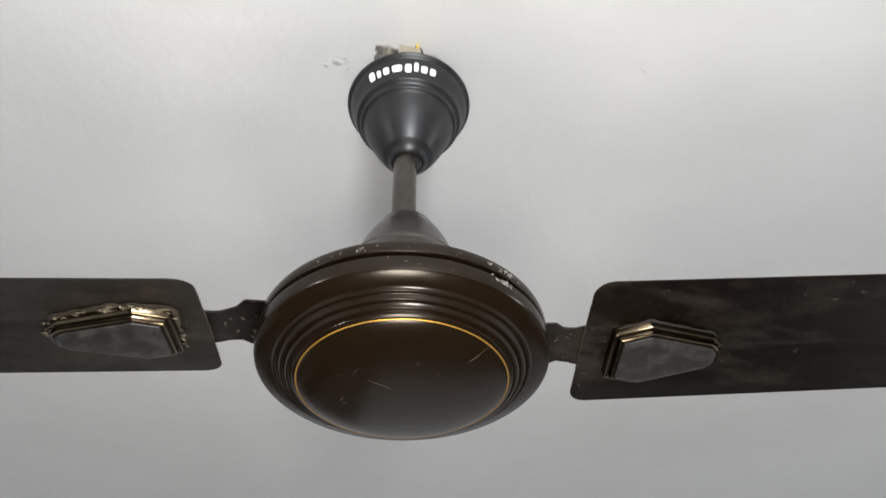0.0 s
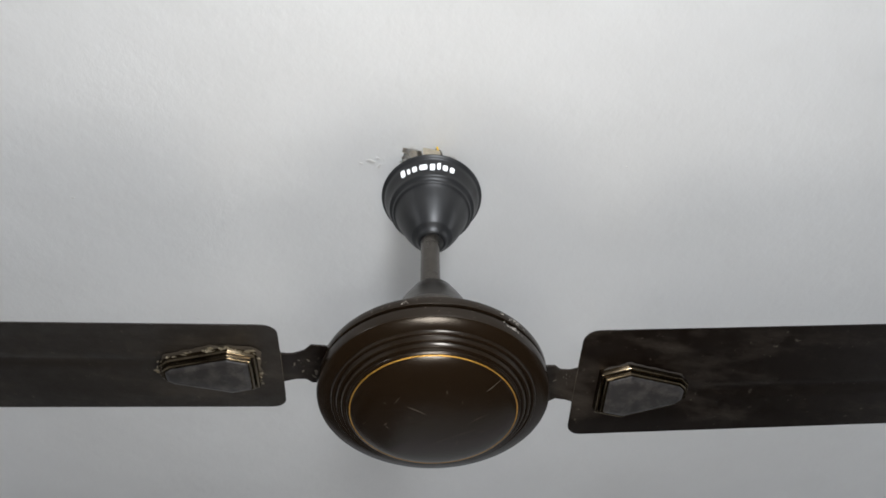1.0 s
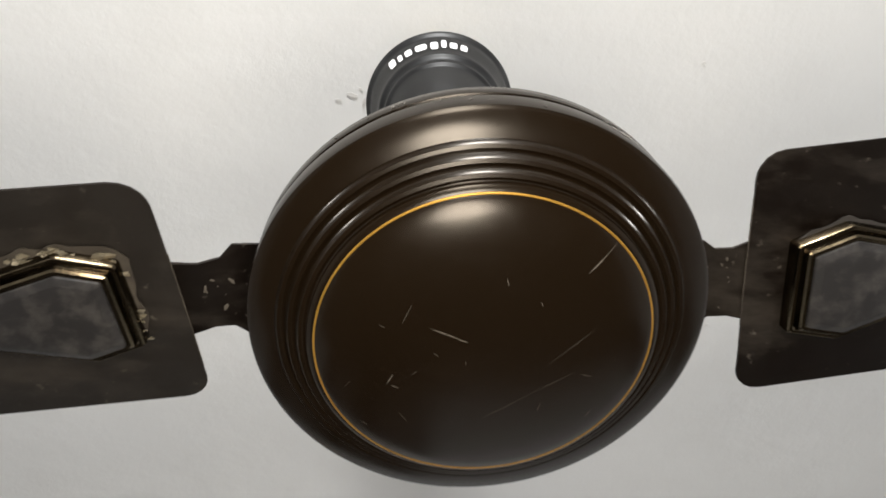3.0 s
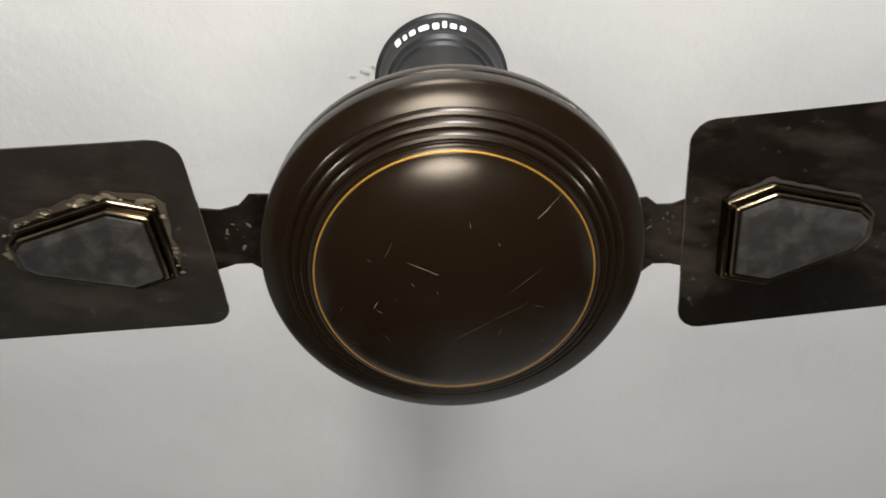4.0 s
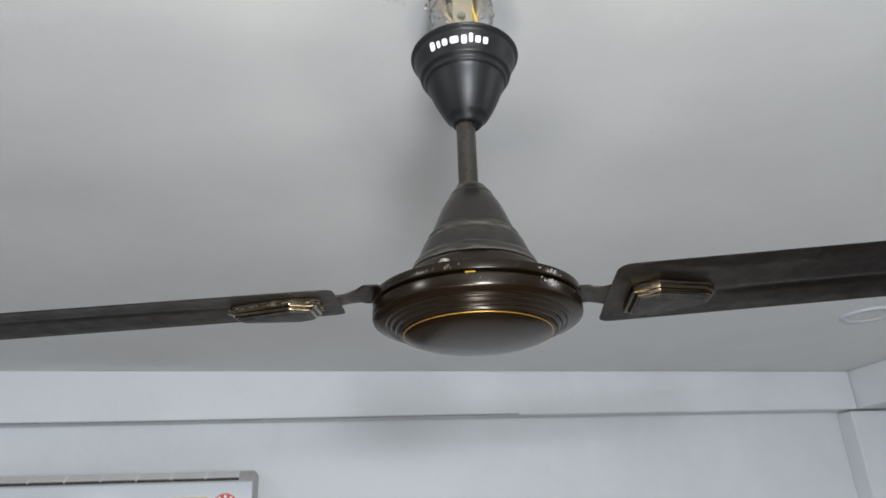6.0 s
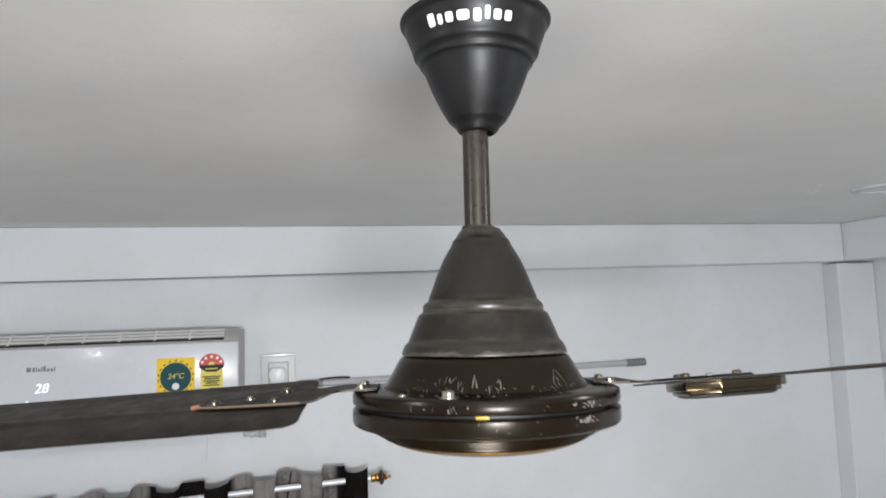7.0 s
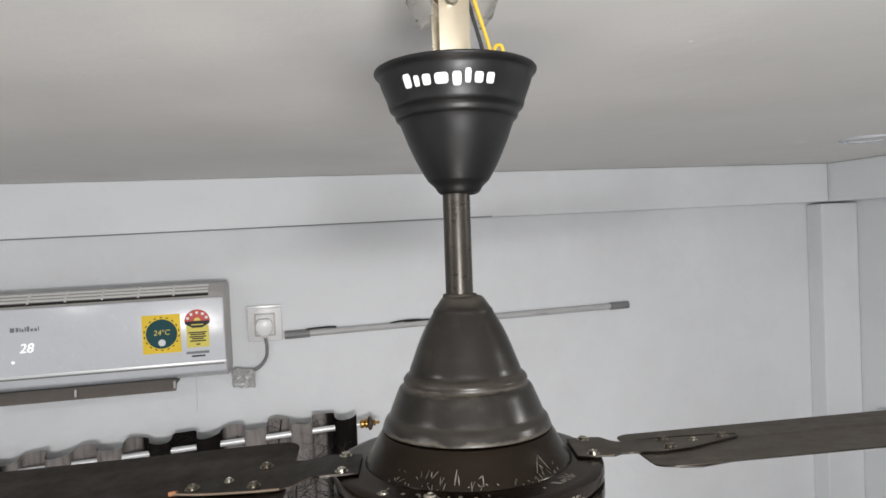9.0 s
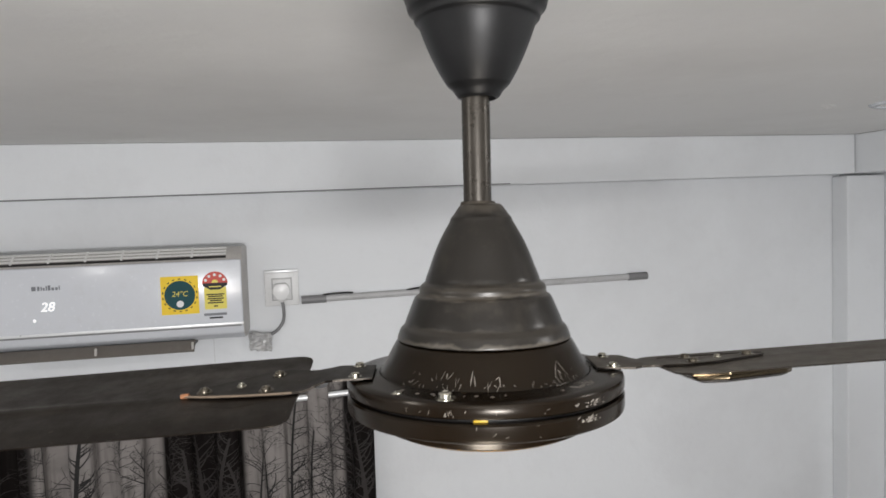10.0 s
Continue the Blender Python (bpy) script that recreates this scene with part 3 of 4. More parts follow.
    bmesh.ops.solidify(bm, geom=bm.faces[:], thickness=0.0002)
    tagged(part("bracket_scuffs", bm, CHIP, arm_ob, "bare scuffed spots on the bracket", smooth=False), kind="stuff")
    lip = [tilt @ Vector((u0 - 0.0001, v, -0.0016 * ((v - mid) / 0.066) ** 2 - 0.0006)) for v in (v0 + 0.022, mid - 0.015, mid, mid + 0.015, v1 - 0.040)]
    part("worn_lip", tube(lip, 0.0004, 8), GRIME, ob, "thin bare line worn along the blade's inner edge")
    edge = [on_blade @ Vector(p) for p in ((0.222, 0.013, 0.0018), (0.200, 0.0185, 0.002), (0.165, 0.0225, 0.002), (0.142, 0.0235, 0.002))]
    part("worn_edge", tube(edge, 0.0009, 8), TAN if grime_side > 0 else BLADE, ob, "bare worn edge of the bracket" if grime_side > 0 else "folded bracket edge")
    if grime_side > 0:
        part("rusty_tip", tube([on_blade @ Vector((0.2245, 0.012, 0.0016)), on_blade @ Vector((0.2185, 0.0125, 0.0022))], 0.0018, 10), RUST, ob, "rusty bracket tip")
    for u, v, r, h in ((0.158, -0.0155, 0.0036, 0.0034), (0.162, 0.0150, 0.0036, 0.0034), (0.183, 0.002, 0.0024, 0.0026), (0.2085, 0.0085, 0.0037, 0.0034)):
        screw(r, h, on_blade @ pose(u, v, 0.0021), ob, "screw", STEEL if r < 0.003 else DULL)
    for v in (-0.0195, 0.0185):
        screw(0.0034, 0.0032, base @ pose(0.0965, arm_c + v, 0.0237), ob, "bolt")

    # coffin-shaped badge under the blade
    near = 0.1575 if grime_side > 0 else 0.1545
    out = [(near, -0.0240), (0.181, -0.0318), (0.233, -0.0165), (0.2415, -0.0085), (0.2415, 0.0085), (0.233, 0.0165), (0.181, 0.0318), (near, 0.0240)]
    under = tilt @ Matrix.Translation((0, badge_c, -0.0012)) @ Matrix.Diagonal((1, 1, -1, 1))

    def tiers(steps):
        bm = bmesh.new()
        loops = []
        for d, z in steps:
            o = rounded(inset(out, d), [0.0014] * 8, 3)
            loops.append([bm.verts.new(under @ Vector((x, y, z))) for x, y in o])
        for a, b in zip(loops, loops[1:]):
            for k in range(len(a)):
                j = (k + 1) % len(a)
                bm.faces.new((a[k], a[j], b[j], b[k]))
        bm.faces.new(loops[-1])
        return bm

    part("badge_rim", tiers([(0, -0.001), (0, 0.0066), (0.0007, 0.0076), (0.0020, 0.0080), (0.0030, 0.0077), (0.0034, 0.0072), (0.0037, 0.0077), (0.0038, 0.0102), (0.0046, 0.0112), (0.0058, 0.0115), (0.0066, 0.0112)]), CHROME, ob, "smoky gold chrome badge rim")
    part("badge_face", tiers([(0.0065, 0.0108), (0.0068, 0.0124), (0.0098, 0.0136), (0.0106, 0.0138)]), FACE, ob, "scuffed grey badge face")
    rng = random.Random(int(angle) + 400)
    # dried grime smeared round one flank of the badge
    bm = bmesh.new()
    o = inset(out, 0.0005)
    k0, k1 = (4, 8) if grime_side > 0 else (0, 3)
    line = []
    for k in range(k0, k1):
        a, b = Vector(o[k]), Vector(o[(k + 1) % 8])
        n = max(2, int((b - a).length / 0.0016))
        line += [(a.lerp(b, i / n), Vector(((b - a).y, -(b - a).x)).normalized()) for i in range(n)]
    inner, outer = [], []
    for i, (p, n) in enumerate(line):
        fade = min(1, i / 6, (len(line) - 1 - i) / 6)
        w = fade * (0.0040 + 0.0042 * noise.noise((i * 0.16, angle, 0))) * (1.0 if grime_side > 0 else 0.55)
        q = p + n * max(0.0002, w)
        inner.append((bm.verts.new(under @ Vector((p.x, p.y, 0.0024)))))
        outer.append((bm.verts.new(under @ Vector((q.x, q.y, 0.0020)))))
    for i in range(len(line) - 1):
        bm.faces.new((inner[i], inner[i + 1], outer[i + 1], outer[i]))
    bm.normal_update()
    bmesh.ops.solidify(bm, geom=bm.faces[:], thickness=0.0005)
    part("grime", bm, GRIME if grime_side > 0 else FILM, ob, "crusted brown dirt round the badge")
    # flakes of dried tape standing off the dirt
    if grime_side > 0:
        bm = bmesh.new()
        for _ in range(46):
            k = rng.choice((4, 5, 5, 5, 6, 7)) if rng.random() < 0.9 else 3
            a, b = Vector(o[k]), Vector(o[(k + 1) % 8])
            n = Vector(((b - a).y, -(b - a).x)).normalized()
            p = a.lerp(b, rng.random()) + n * rng.uniform(-0.0005, 0.0035)
            s, spin, h = rng.uniform(0.0010, 0.0032), rng.uniform(0, 6.28), rng.uniform(0.0026, 0.0046)
            ring = [bm.verts.new(under @ Vector((p.x + s * rng.uniform(0.4, 1.5) * math.cos(spin + q), p.y + s * rng.uniform(0.25, 0.8) * math.sin(spin + q), h + rng.uniform(-0.0006, 0.0012)))) for q in (0, 1.3, 2.6, 3.7, 5.0)]
            bm.faces.new(ring)
        bm.normal_update()
        bmesh.ops.solidify(bm, geom=bm.faces[:], thickness=0.0003)
        tagged(part("peeling_flakes", bm, FLAKE, ob, "pale glinting flakes peeling beside the badge", smooth=False), kind="stuff")
    return ob


blade(-12.11, 0.0133, -0.104, 0.0554, -0.0605, 0.0702, 0.1338, 0.006, 0.0095, -1)
blade(170.45, 0.0253, -0.142, -0.0551, -0.0537, 0.0787, 0.1378, 0.0105, 0.0160, 1)

# paint chips and scratches that lie on the turned surfaces
def chips(bm, profile, marks, lift, seed):
    """marks: angle in degrees, height, length, turn, width."""
    rng = random.Random(seed)
    for ang, z, length, turn, wide in marks:
        n = 5
        left, right = [], []
        for i in range(n + 1):
            t = i / n - 0.5
            dz, da = length * t * math.cos(radians(turn)), length * t * math.sin(radians(turn))
            zz = z + dz
            r = radius_at(profile, zz)
            w = wide * (0.35 + 0.65 * math.sin(math.pi * (i + 0.4) / (n + 0.8))) * rng.uniform(0.6, 1.2)
            for side, sgn in ((left, -1), (right, 1)):
                a = radians(ang) + da / r + sgn * w / 2 * math.cos(radians(turn)) / r
                z2 = zz - sgn * w / 2 * math.sin(radians(turn))
                r2 = radius_at(profile, z2) + lift
                side.append(bm.verts.new((r2 * math.cos(a), r2 * math.sin(a), z2)))
        for i in range(n):
            bm.faces.new((left[i], right[i], right[i + 1], left[i + 1]))


def dome_chips(bm, marks):
    """marks on the dome seen from below: x, y, length, heading, width."""
    prof = spline(DOME[:-1], 4) + [DOME[-1]]

    def height(r):
        for (r0, z0), (r1, z1) in zip(prof, prof[1:]):
            if r1 <= r <= r0:
                return z0 + (z1 - z0) * (r - r0) / (r1 - r0 if r1 != r0 else 1)
        return prof[-1][1]
    for x, y, length, head, wide in marks:
        d = Vector((math.cos(radians(head)), math.sin(radians(head))))
        s = Vector((-d.y, d.x))
        n = 6
        pairs = []
        for i in range(n + 1):
            t = i / n - 0.5
            w = 0.6 * wide * math.sin(math.pi * (i + 0.5) / (n + 1)) * (0.55 + 0.9 * noise.noise((x * 900, y * 900, i * 0.9)) ** 2)
            row = []
            for sg in (-0.5, 0.5):
                q = Vector((x, y)) + d * length * t + s * sg * w
                row.append(bm.verts.new((q.x, q.y, height(q.length) - 0.00025)))
            pairs.append(row)
        for a, b in zip(pairs, pairs[1:]):
            bm.faces.new((a[0], a[1], b[1], b[0]))


rng = random.Random(11)
marks = bmesh.new()
skirt_marks = [(c + rng.uniform(-s, s), rng.uniform(0.0235, 0.031), rng.uniform(0.001, 0.006), rng.uniform(-60, 60), rng.uniform(0.0002, 0.00045)) for c, s, count in ((-118, 9, 8), (-97, 6, 5), (-60, 9, 9), (-137, 8, 7)) for _ in range(count)]
skirt_marks += [(-111, 0.0300, 0.009, 8, 0.0008), (-109.4, 0.0285, 0.006, -10, 0.0007), (-97, 0.0280, 0.006, 0, 0.0006), (-64, 0.0315, 0.011, 32, 0.0005), (-58.5, 0.0315, 0.012, -30, 0.0005), (-124, 0.0310, 0.003, 0, 0.0007)]
# small chips where the skirt meets the rim
skirt_marks += [(rng.uniform(-150, -40), rng.uniform(0.0222, 0.0262), rng.uniform(0.0005, 0.0018), rng.uniform(0, 180), rng.uniform(0.0003, 0.0007)) for _ in range(26)]
ring_marks = [(-57 + rng.uniform(-8, 8), rng.uniform(0.02125, 0.0216), rng.uniform(0.003, 0.008), rng.uniform(82, 98), 0.00022) for _ in range(9)]
ring_marks += [(rng.uniform(-150, -40), rng.uniform(0.0212, 0.0216), rng.uniform(0.001, 0.003), 90, 0.0002) for _ in range(12)]
bright = bmesh.new()
chips(bright, SKIRT, skirt_marks, 0.0003, 3)
chips(bright, [(0.0985, 0.0210), (0.082, 0.0219)], ring_marks, 0.0003, 4)
# one knocked place on the rim, chipped above and below the gap
chips(bright, [(0.105, 0.0070), (0.105, -0.0030)], [(-64.5 + rng.gauss(0, 2.6), rng.uniform(0.0025, 0.0062), rng.uniform(0.001, 0.0034), rng.uniform(50, 120), rng.uniform(0.0006, 0.0015)) for _ in range(22)], 0.0003, 5)
chips(bright, [(0.105, 0.0100), (0.105, 0.0190)], [(-63 + rng.gauss(0, 2.4), rng.uniform(0.0125, 0.0160), rng.uniform(0.001, 0.0036), rng.uniform(40, 120), rng.uniform(0.0006, 0.0014)) for _ in range(16)], 0.0003, 6)
chips(bright, [(0.105, 0.0100), (0.105, 0.0190)], [(-117 + rng.gauss(0, 2.0), rng.uniform(0.0120, 0.0150), rng.uniform(0.001, 0.003), rng.uniform(-20, 20), 0.0005) for _ in range(5)], 0.0003, 7)
tagged(part("bright_scratches", bright, SCRATCH, fan, "whitish scratches and chipped paint on the motor top", smooth=False), kind="stuff")
rim_marks = [(rng.uniform(-170, -10), rng.uniform(-0.003, 0.006), rng.uniform(0.001, 0.003), rng.uniform(0, 180), 0.0004) for _ in range(14)]
chips(marks, [(0.105, 0.0070), (0.105, -0.0030)], rim_marks, 0.0003, 5)
upper_marks = [(rng.uniform(-165, -15), rng.uniform(0.0125, 0.0165), rng.uniform(0.001, 0.004), rng.uniform(0, 180), 0.0006) for _ in range(18)]
chips(marks, [(0.105, 0.0100), (0.105, 0.0190)], upper_marks, 0.0003, 6)
dome_chips(marks, [(-0.0195, -0.012, 0.015, 16, 0.0016), (-0.012, -0.0095, 0.005, 10, 0.0014), (-0.0365, -0.0195, 0.0105, -72, 0.0005), (0.040, -0.0515, 0.017, -52, 0.0007), (0.0375, -0.048, 0.008, -50, 0.0012), (0.0355, -0.0095, 0.026, -48, 0.0004), (0.013, 0.025, 0.025, -40, 0.0005), (0.031, 0.0105, 0.022, -36, 0.0004), (-0.040, 0.015, 0.006, -70, 0.0016), (-0.0375, 0.019, 0.004, 20, 0.0012), (-0.058, 0.022, 0.005, -60, 0.0006), (-0.032, 0.037, 0.008, 50, 0.0005), (-0.022, -0.001, 0.003, 40, 0.0011), (-0.009, 0.002, 0.0025, 80, 0.0008), (0.028, 0.025, 0.006, 95, 0.0004), (-0.049, 0.045, 0.004, 30, 0.0006), (0.053, 0.030, 0.004, 110, 0.0005), (0.002, -0.039, 0.004, 70, 0.0006), (-0.030, 0.010, 0.003, 130, 0.0006), (0.046, 0.006, 0.005, 10, 0.0008), (-0.046, -0.012, 0.003, 20, 0.0006), (0.018, -0.030, 0.0025, 60, 0.0006)])
tagged(part("scratches", marks, CHIP, fan, "pale bare-metal scratches and paint chips", smooth=False), kind="stuff")

# hanging clamp above the cup
for y, side in ((-0.013, 1), (0.013, -1)):
    bm = box(-0.0150, 0.0095, y - 0.0014, y + 0.0014, 0.296, 0.424, 0.0006)
    part("clamp_plate", bm, CLAMP, fan, "nickel plated hanging clamp plate")
part("clamp_bolt", turned([(0.0, -0.019), (0.0042, -0.019), (0.0052, -0.017), (0.0052, -0.0145), (0.003, -0.0145), (0.003, 0.02), (0.0, 0.02)], 20, pose(-0.005, 0, 0.377, -90, 0, 0)), STEEL, fan, "clamp bolt")
part("clamp_pin", turned([(0.0, -0.012), (0.0046, -0.012), (0.0046, 0.012), (0.0, 0.012)], 20, pose(0.0, 0, 0.345, -90, 0, 0)), STEEL, fan)

hook = thing("ceiling_hook", "steel ceiling hook with rubber grip wrapped in clear plastic", "hook", pose(0.008, 0.02, CEIL))
loop = [(-0.022, 0, 0.06), (-0.024, 0, 0.0), (-0.022, 0, -0.032), (-0.012, 0, -0.050), (0, 0, -0.056), (0.012, 0, -0.050), (0.022, 0, -0.032), (0.024, 0, 0.0), (0.022, 0, 0.06)]
part("steel_loop", tube(loop, 0.006, 14), CLAMP, hook, "bent steel hook rod")


def wrap(side):
    pts = [(side * 0.026, -0.002, 0.008), (side * 0.031, -0.004, -0.022), (side * 0.029, -0.004, -0.052), (side * 0.018, -0.003, -0.074)]
    bm = tube(pts, 0.0095, 16)
    bmesh.ops.subdivide_edges(bm, edges=bm.edges[:], cuts=1, use_grid_fill=True)
    for v in bm.verts:
        v.co += noise.noise_vector(v.co * 140) * 0.0028
    return bm


for side in (-1, 1):
    part("plastic_wrap", wrap(side), WRAP, hook, "crumpled clear plastic wrap")
part("hook_bolt", tube([(0.008, -0.012, 0.010), (0.011, -0.016, -0.020)], 0.0045, 10), GRIME, hook, "dark bolt end")
for name, pts, r, mat, lab in (
        ("yellow_wire", [(0.012, 0.004, CEIL + .04), (0.016, -0.004, 2.80), (0.022, -0.002, 2.775), (0.034, 0.004, 2.742), (0.039, 0.006, 2.705)], 0.0015, YELLOW, "yellow insulated fan wire looped above the cup"),
        ("yellow_wire", [(0.035, 0.004, 2.705), (0.038, 0.006, 2.740), (0.0425, 0.008, 2.747), (0.0465, 0.008, 2.741), (0.0475, 0.008, 2.705)], 0.0015, YELLOW, "yellow wire end curling out of the cup"),
        ("black_wire", [(0.014, 0.006, CEIL + .04), (0.013, 0.0, 2.80), (0.019, 0.0, 2.770), (0.029, 0.005, 2.738), (0.034, 0.006, 2.705)], 0.0015, BLACK, "black insulated fan wire beside the yellow one")):
    tagged(part(name, tube(pts, r, 10), mat), lab, "wire", "fan wires")

# ---- the air conditioner ----
AX0, AX1 = -1.42, -0.390
AT_WALL = pose(0.025, 0, 0.006)
ac = thing("air_conditioner", "white wall-mounted split air conditioner switched on", "air conditioner", AT_WALL)
prof = [(2.279, 2.10), (2.279, 2.436), (2.14, 2.441), (2.102, 2.438), (2.064, 2.414), (2.05, 2.393), (2.046, 2.16), (2.06, 2.125), (2.10, 2.102), (2.16, 2.095)]


def casing():
    bm = bmesh.new()
    f = bm.faces.new([bm.verts.new((AX0, y, z)) for y, z in prof])
    e = bmesh.ops.extrude_face_region(bm, geom=[f])
    bmesh.ops.translate(bm, verts=[v for v in e["geom"] if isinstance(v, bmesh.types.BMVert)], vec=(AX1 - AX0, 0, 0))
    bmesh.ops.bevel(bm, geom=bm.edges[:], offset=0.007, segments=3, profile=0.5, affect="EDGES")
    return bm


shell = part("casing", casing(), CASE, ac, "aged off-white casing with a white lower lip")
shell.data.materials.append(WHITE)
for f in shell.data.polygons:
    f.material_index = 1 if f.center.z < 2.156 and f.center.x < AX1 - 0.004 else 0
part("lip_seam", box(AX0 + .012, AX1 - .010, 2.040, 2.050, 2.1530, 2.1592), CAP, ac, "dark seam under the silver strip")
panel = part("front_panel", box(AX0 + .012, AX1 - .002, 2.030, 2.049, 2.166, 2.396, 0.005, 3), WHITE, ac, "glossy white front panel")
part("silver_strip", box(AX0 + .012, AX1 - .002, 2.0275, 2.046, 2.160, 2.170, 0.002), SILVER, ac, "silver strip along the panel's lower edge")
part("grille_bed", box(AX0 + .05, AX1 - .055, -0.004, 0.056, -0.003, 0.0012), BLACK, ac).matrix_local = pose(0, 2.058, 2.4065, 33, 0, 0)
for k in range(3):
    s = part("grille_slat", box(AX0 + .05, AX1 - .055, -0.0046, 0.0046, 0.0, 0.0030, 0.0010), GRILLE, ac)
    s.matrix_local = pose(0, 2.0585, 2.407, 33, 0, 0) @ pose(0, 0.010 + 0.0185 * k, 0.004, 4, 0, 0)
for k in range(9):
    s = part("grille_divider", box(-0.0036, 0.0036, 0, 0.054, 0.0, 0.0085, 0.001), GRILLE, ac)
    s.matrix_local = pose(AX1 - .055 - 0.118 * (k + 1), 2.0585, 2.407, 33, 0, 0)
flap = part("louvre_flap", box(AX0 + .2, -0.566, -0.042, 0.010, -0.004, 0.004, 0.002), FLAP, ac, "grey open louvre flap")
flap.matrix_local = pose(0, 2.062, 2.100, 38, 0, 0)
for x in (-0.572, -0.893, -1.22):
    c = part("flap_clip", box(x - .004, x + .004, 2.030, 2.040, 2.080, 2.106, 0.002), CASE, ac)
part("outlet", box(AX0 + .2, -0.57, 2.075, 2.15, 2.088, 2.104), BLACK, ac)


def sticker(name, x0, x1, z0, z1, mat, y=2.0296, label="", r=0.003):
    bm = prism(rounded([(x0, z0), (x1, z0), (x1, z1), (x0, z1)], [r] * 4, 3), 0, 0.0008)
    ob = part(name, bm, mat, panel, label)
    ob.matrix_local = Matrix.Translation((0, y, 0)) @ Matrix.Rotation(radians(90), 4, "X")
    return ob


def disc(name, x, z, r, mat, y, label="", a0=0, a1=360):
    n = 40
    pts = [(x + r * math.cos(radians(a0 + (a1 - a0) * k / n)), z + r * math.sin(radians(a0 + (a1 - a0) * k / n))) for k in range(n + (0 if a1 - a0 == 360 else 1))]
    ob = part(name, prism(pts, 0, 0.0007), mat, panel, label)
    ob.matrix_local = Matrix.Translation((0, y, 0)) @ Matrix.Rotation(radians(90), 4, "X")
    return ob


FRONT = Matrix.Rotation(radians(90), 4, "X")
sticker("sticker", -0.668, -0.541, 2.209, 2.345, STICK_Y, 2.0296, "bright yellow square sticker")
disc("sticker_disc", -0.6045, 2.277, 0.052, STICK_T, 2.0286, "dark teal disc on the sticker")
letters("temperature", "24\u00b0C", 0.026, Matrix.Translation((-0.6045, 2.0276, 2.281)) @ FRONT, STICK_L, panel, 0.15)
disc("sticker_mark", -0.6045, 2.246, 0.012, SOCKET, 2.0276)
for k in range(18):
    a = radians(10 + 20 * k)
    bar = part("print_mark", box(-0.004, 0.004, -0.0003, 0.0003, -0.0018, 0.0018), INK, panel)
    bar.matrix_local = Matrix.Translation((-0.6045 + 0.058 * math.cos(a), 2.0284, 2.277 + 0.058 * math.sin(a))) @ Matrix.Rotation(-a + radians(90), 4, "Y")
sticker("rating_label", -0.522, -0.446, 2.221, 2.300, STICK_L, 2.0296, "pale yellow energy rating label")
disc("rating_fan", -0.484, 2.312, 0.044, STICK_R, 2.0290, "red fan-shaped rating scale", 0, 180)
disc("rating_heart", -0.484, 2.316, 0.011, STICK_L, 2.0282, "", 0, 180)
band = part("rating_band", prism([(-0.526, 2.315), (-0.526, 2.306), (-0.500, 2.291), (-0.468, 2.291), (-0.442, 2.306), (-0.442, 2.315)], 0, 0.0007), INK, panel, "black tapered band under the scale")
band.matrix_local = Matrix.Translation((0, 2.0288, 0)) @ Matrix.Rotation(radians(90), 4, "X")
sticker("print_mark", -0.505, -0.463, 2.300, 2.304, STICK_L, 2.0282, r=0.0004)
for k in range(5):
    a = radians(18 + 36 * k)
    disc("rating_star", -0.484 + 0.033 * math.cos(a), 2.318 + 0.033 * math.sin(a) * 0.8, 0.0050, SOCKET, 2.0281)
for z, w in ((2.274, .062), (2.267, .05), (2.259, .056), (2.252, .04), (2.244, .054), (2.232, .014)):
    sticker("print_mark", -0.484 - w / 2, -0.484 + w / 2, z - .0022, z + .0022, INK, 2.0287, r=0.0004)
sticker("print_mark", -0.526, -0.448, 2.198, 2.207, GREY_INK, 2.0296, r=0.001)
sticker("print_mark", -0.508, -0.462, 2.187, 2.193, INK, 2.0296, r=0.001)
# maker's mark as plain blocks
x = -1.082
for w, h in ((.017, .015), (.009, .015), (.005, .014), (.008, .010), (.005, .016), (.010, .018), (.010, .010), (.010, .010), (.004, .016)):
    sticker("print_mark", x, x + w * 0.8, 2.318, 2.318 + h, GREY_INK, 2.0296, r=0.0015)
    x += w + 0.0015
letters("display_digits", "28", 0.044, Matrix.Translation((-1.036, 2.0290, 2.260)) @ FRONT, DIGIT, panel, 0.22)
disc("indicator", -1.078, 2.216, 0.005, DIGIT, 2.0292)

# socket with plug and cable
sock = thing("wall_socket", "white square switch plate with a power socket", "socket", AT_WALL)
plate = part("plate", box(-0.328, -0.194, WALL - .014, WALL - .0005, 2.189, 2.328, 0.004, 3), SOCKET, sock, "white square plate")
part("socket_block", box(-0.295, -0.225, WALL - .017, WALL - .013, 2.215, 2.296, 0.002), SOCKET, sock)
part("socket_slot", box(-0.300, -0.220, WALL - .0150, WALL - .0132, 2.210, 2.301, 0.0005), PVC, sock, "dark seam round the socket")
part("plate_ridge", box(-0.328, -0.194, WALL - .022, WALL - .0005, 2.321, 2.333, 0.003), SILVER, sock, "shiny upper edge")
plug = thing("power_plug", "white round power plug pushed into the socket", "plug", pose(-0.238, WALL - 0.018, 2.260))
body = part("plug_body", prism(rounded([(-0.020, 0.024), (0.020, 0.024), (0.030, 0.006), (0.030, -0.014), (0.014, -0.036), (-0.014, -0.036), (-0.030, -0.014), (-0.030, 0.006)], [0.008] * 8, 4), 0, 0.034, 0.004, 3), SOCKET, plug)
body.matrix_local = Matrix.Rotation(radians(90), 4, "X") @ Matrix.Diagonal((1.12, 1.12, 1, 1))
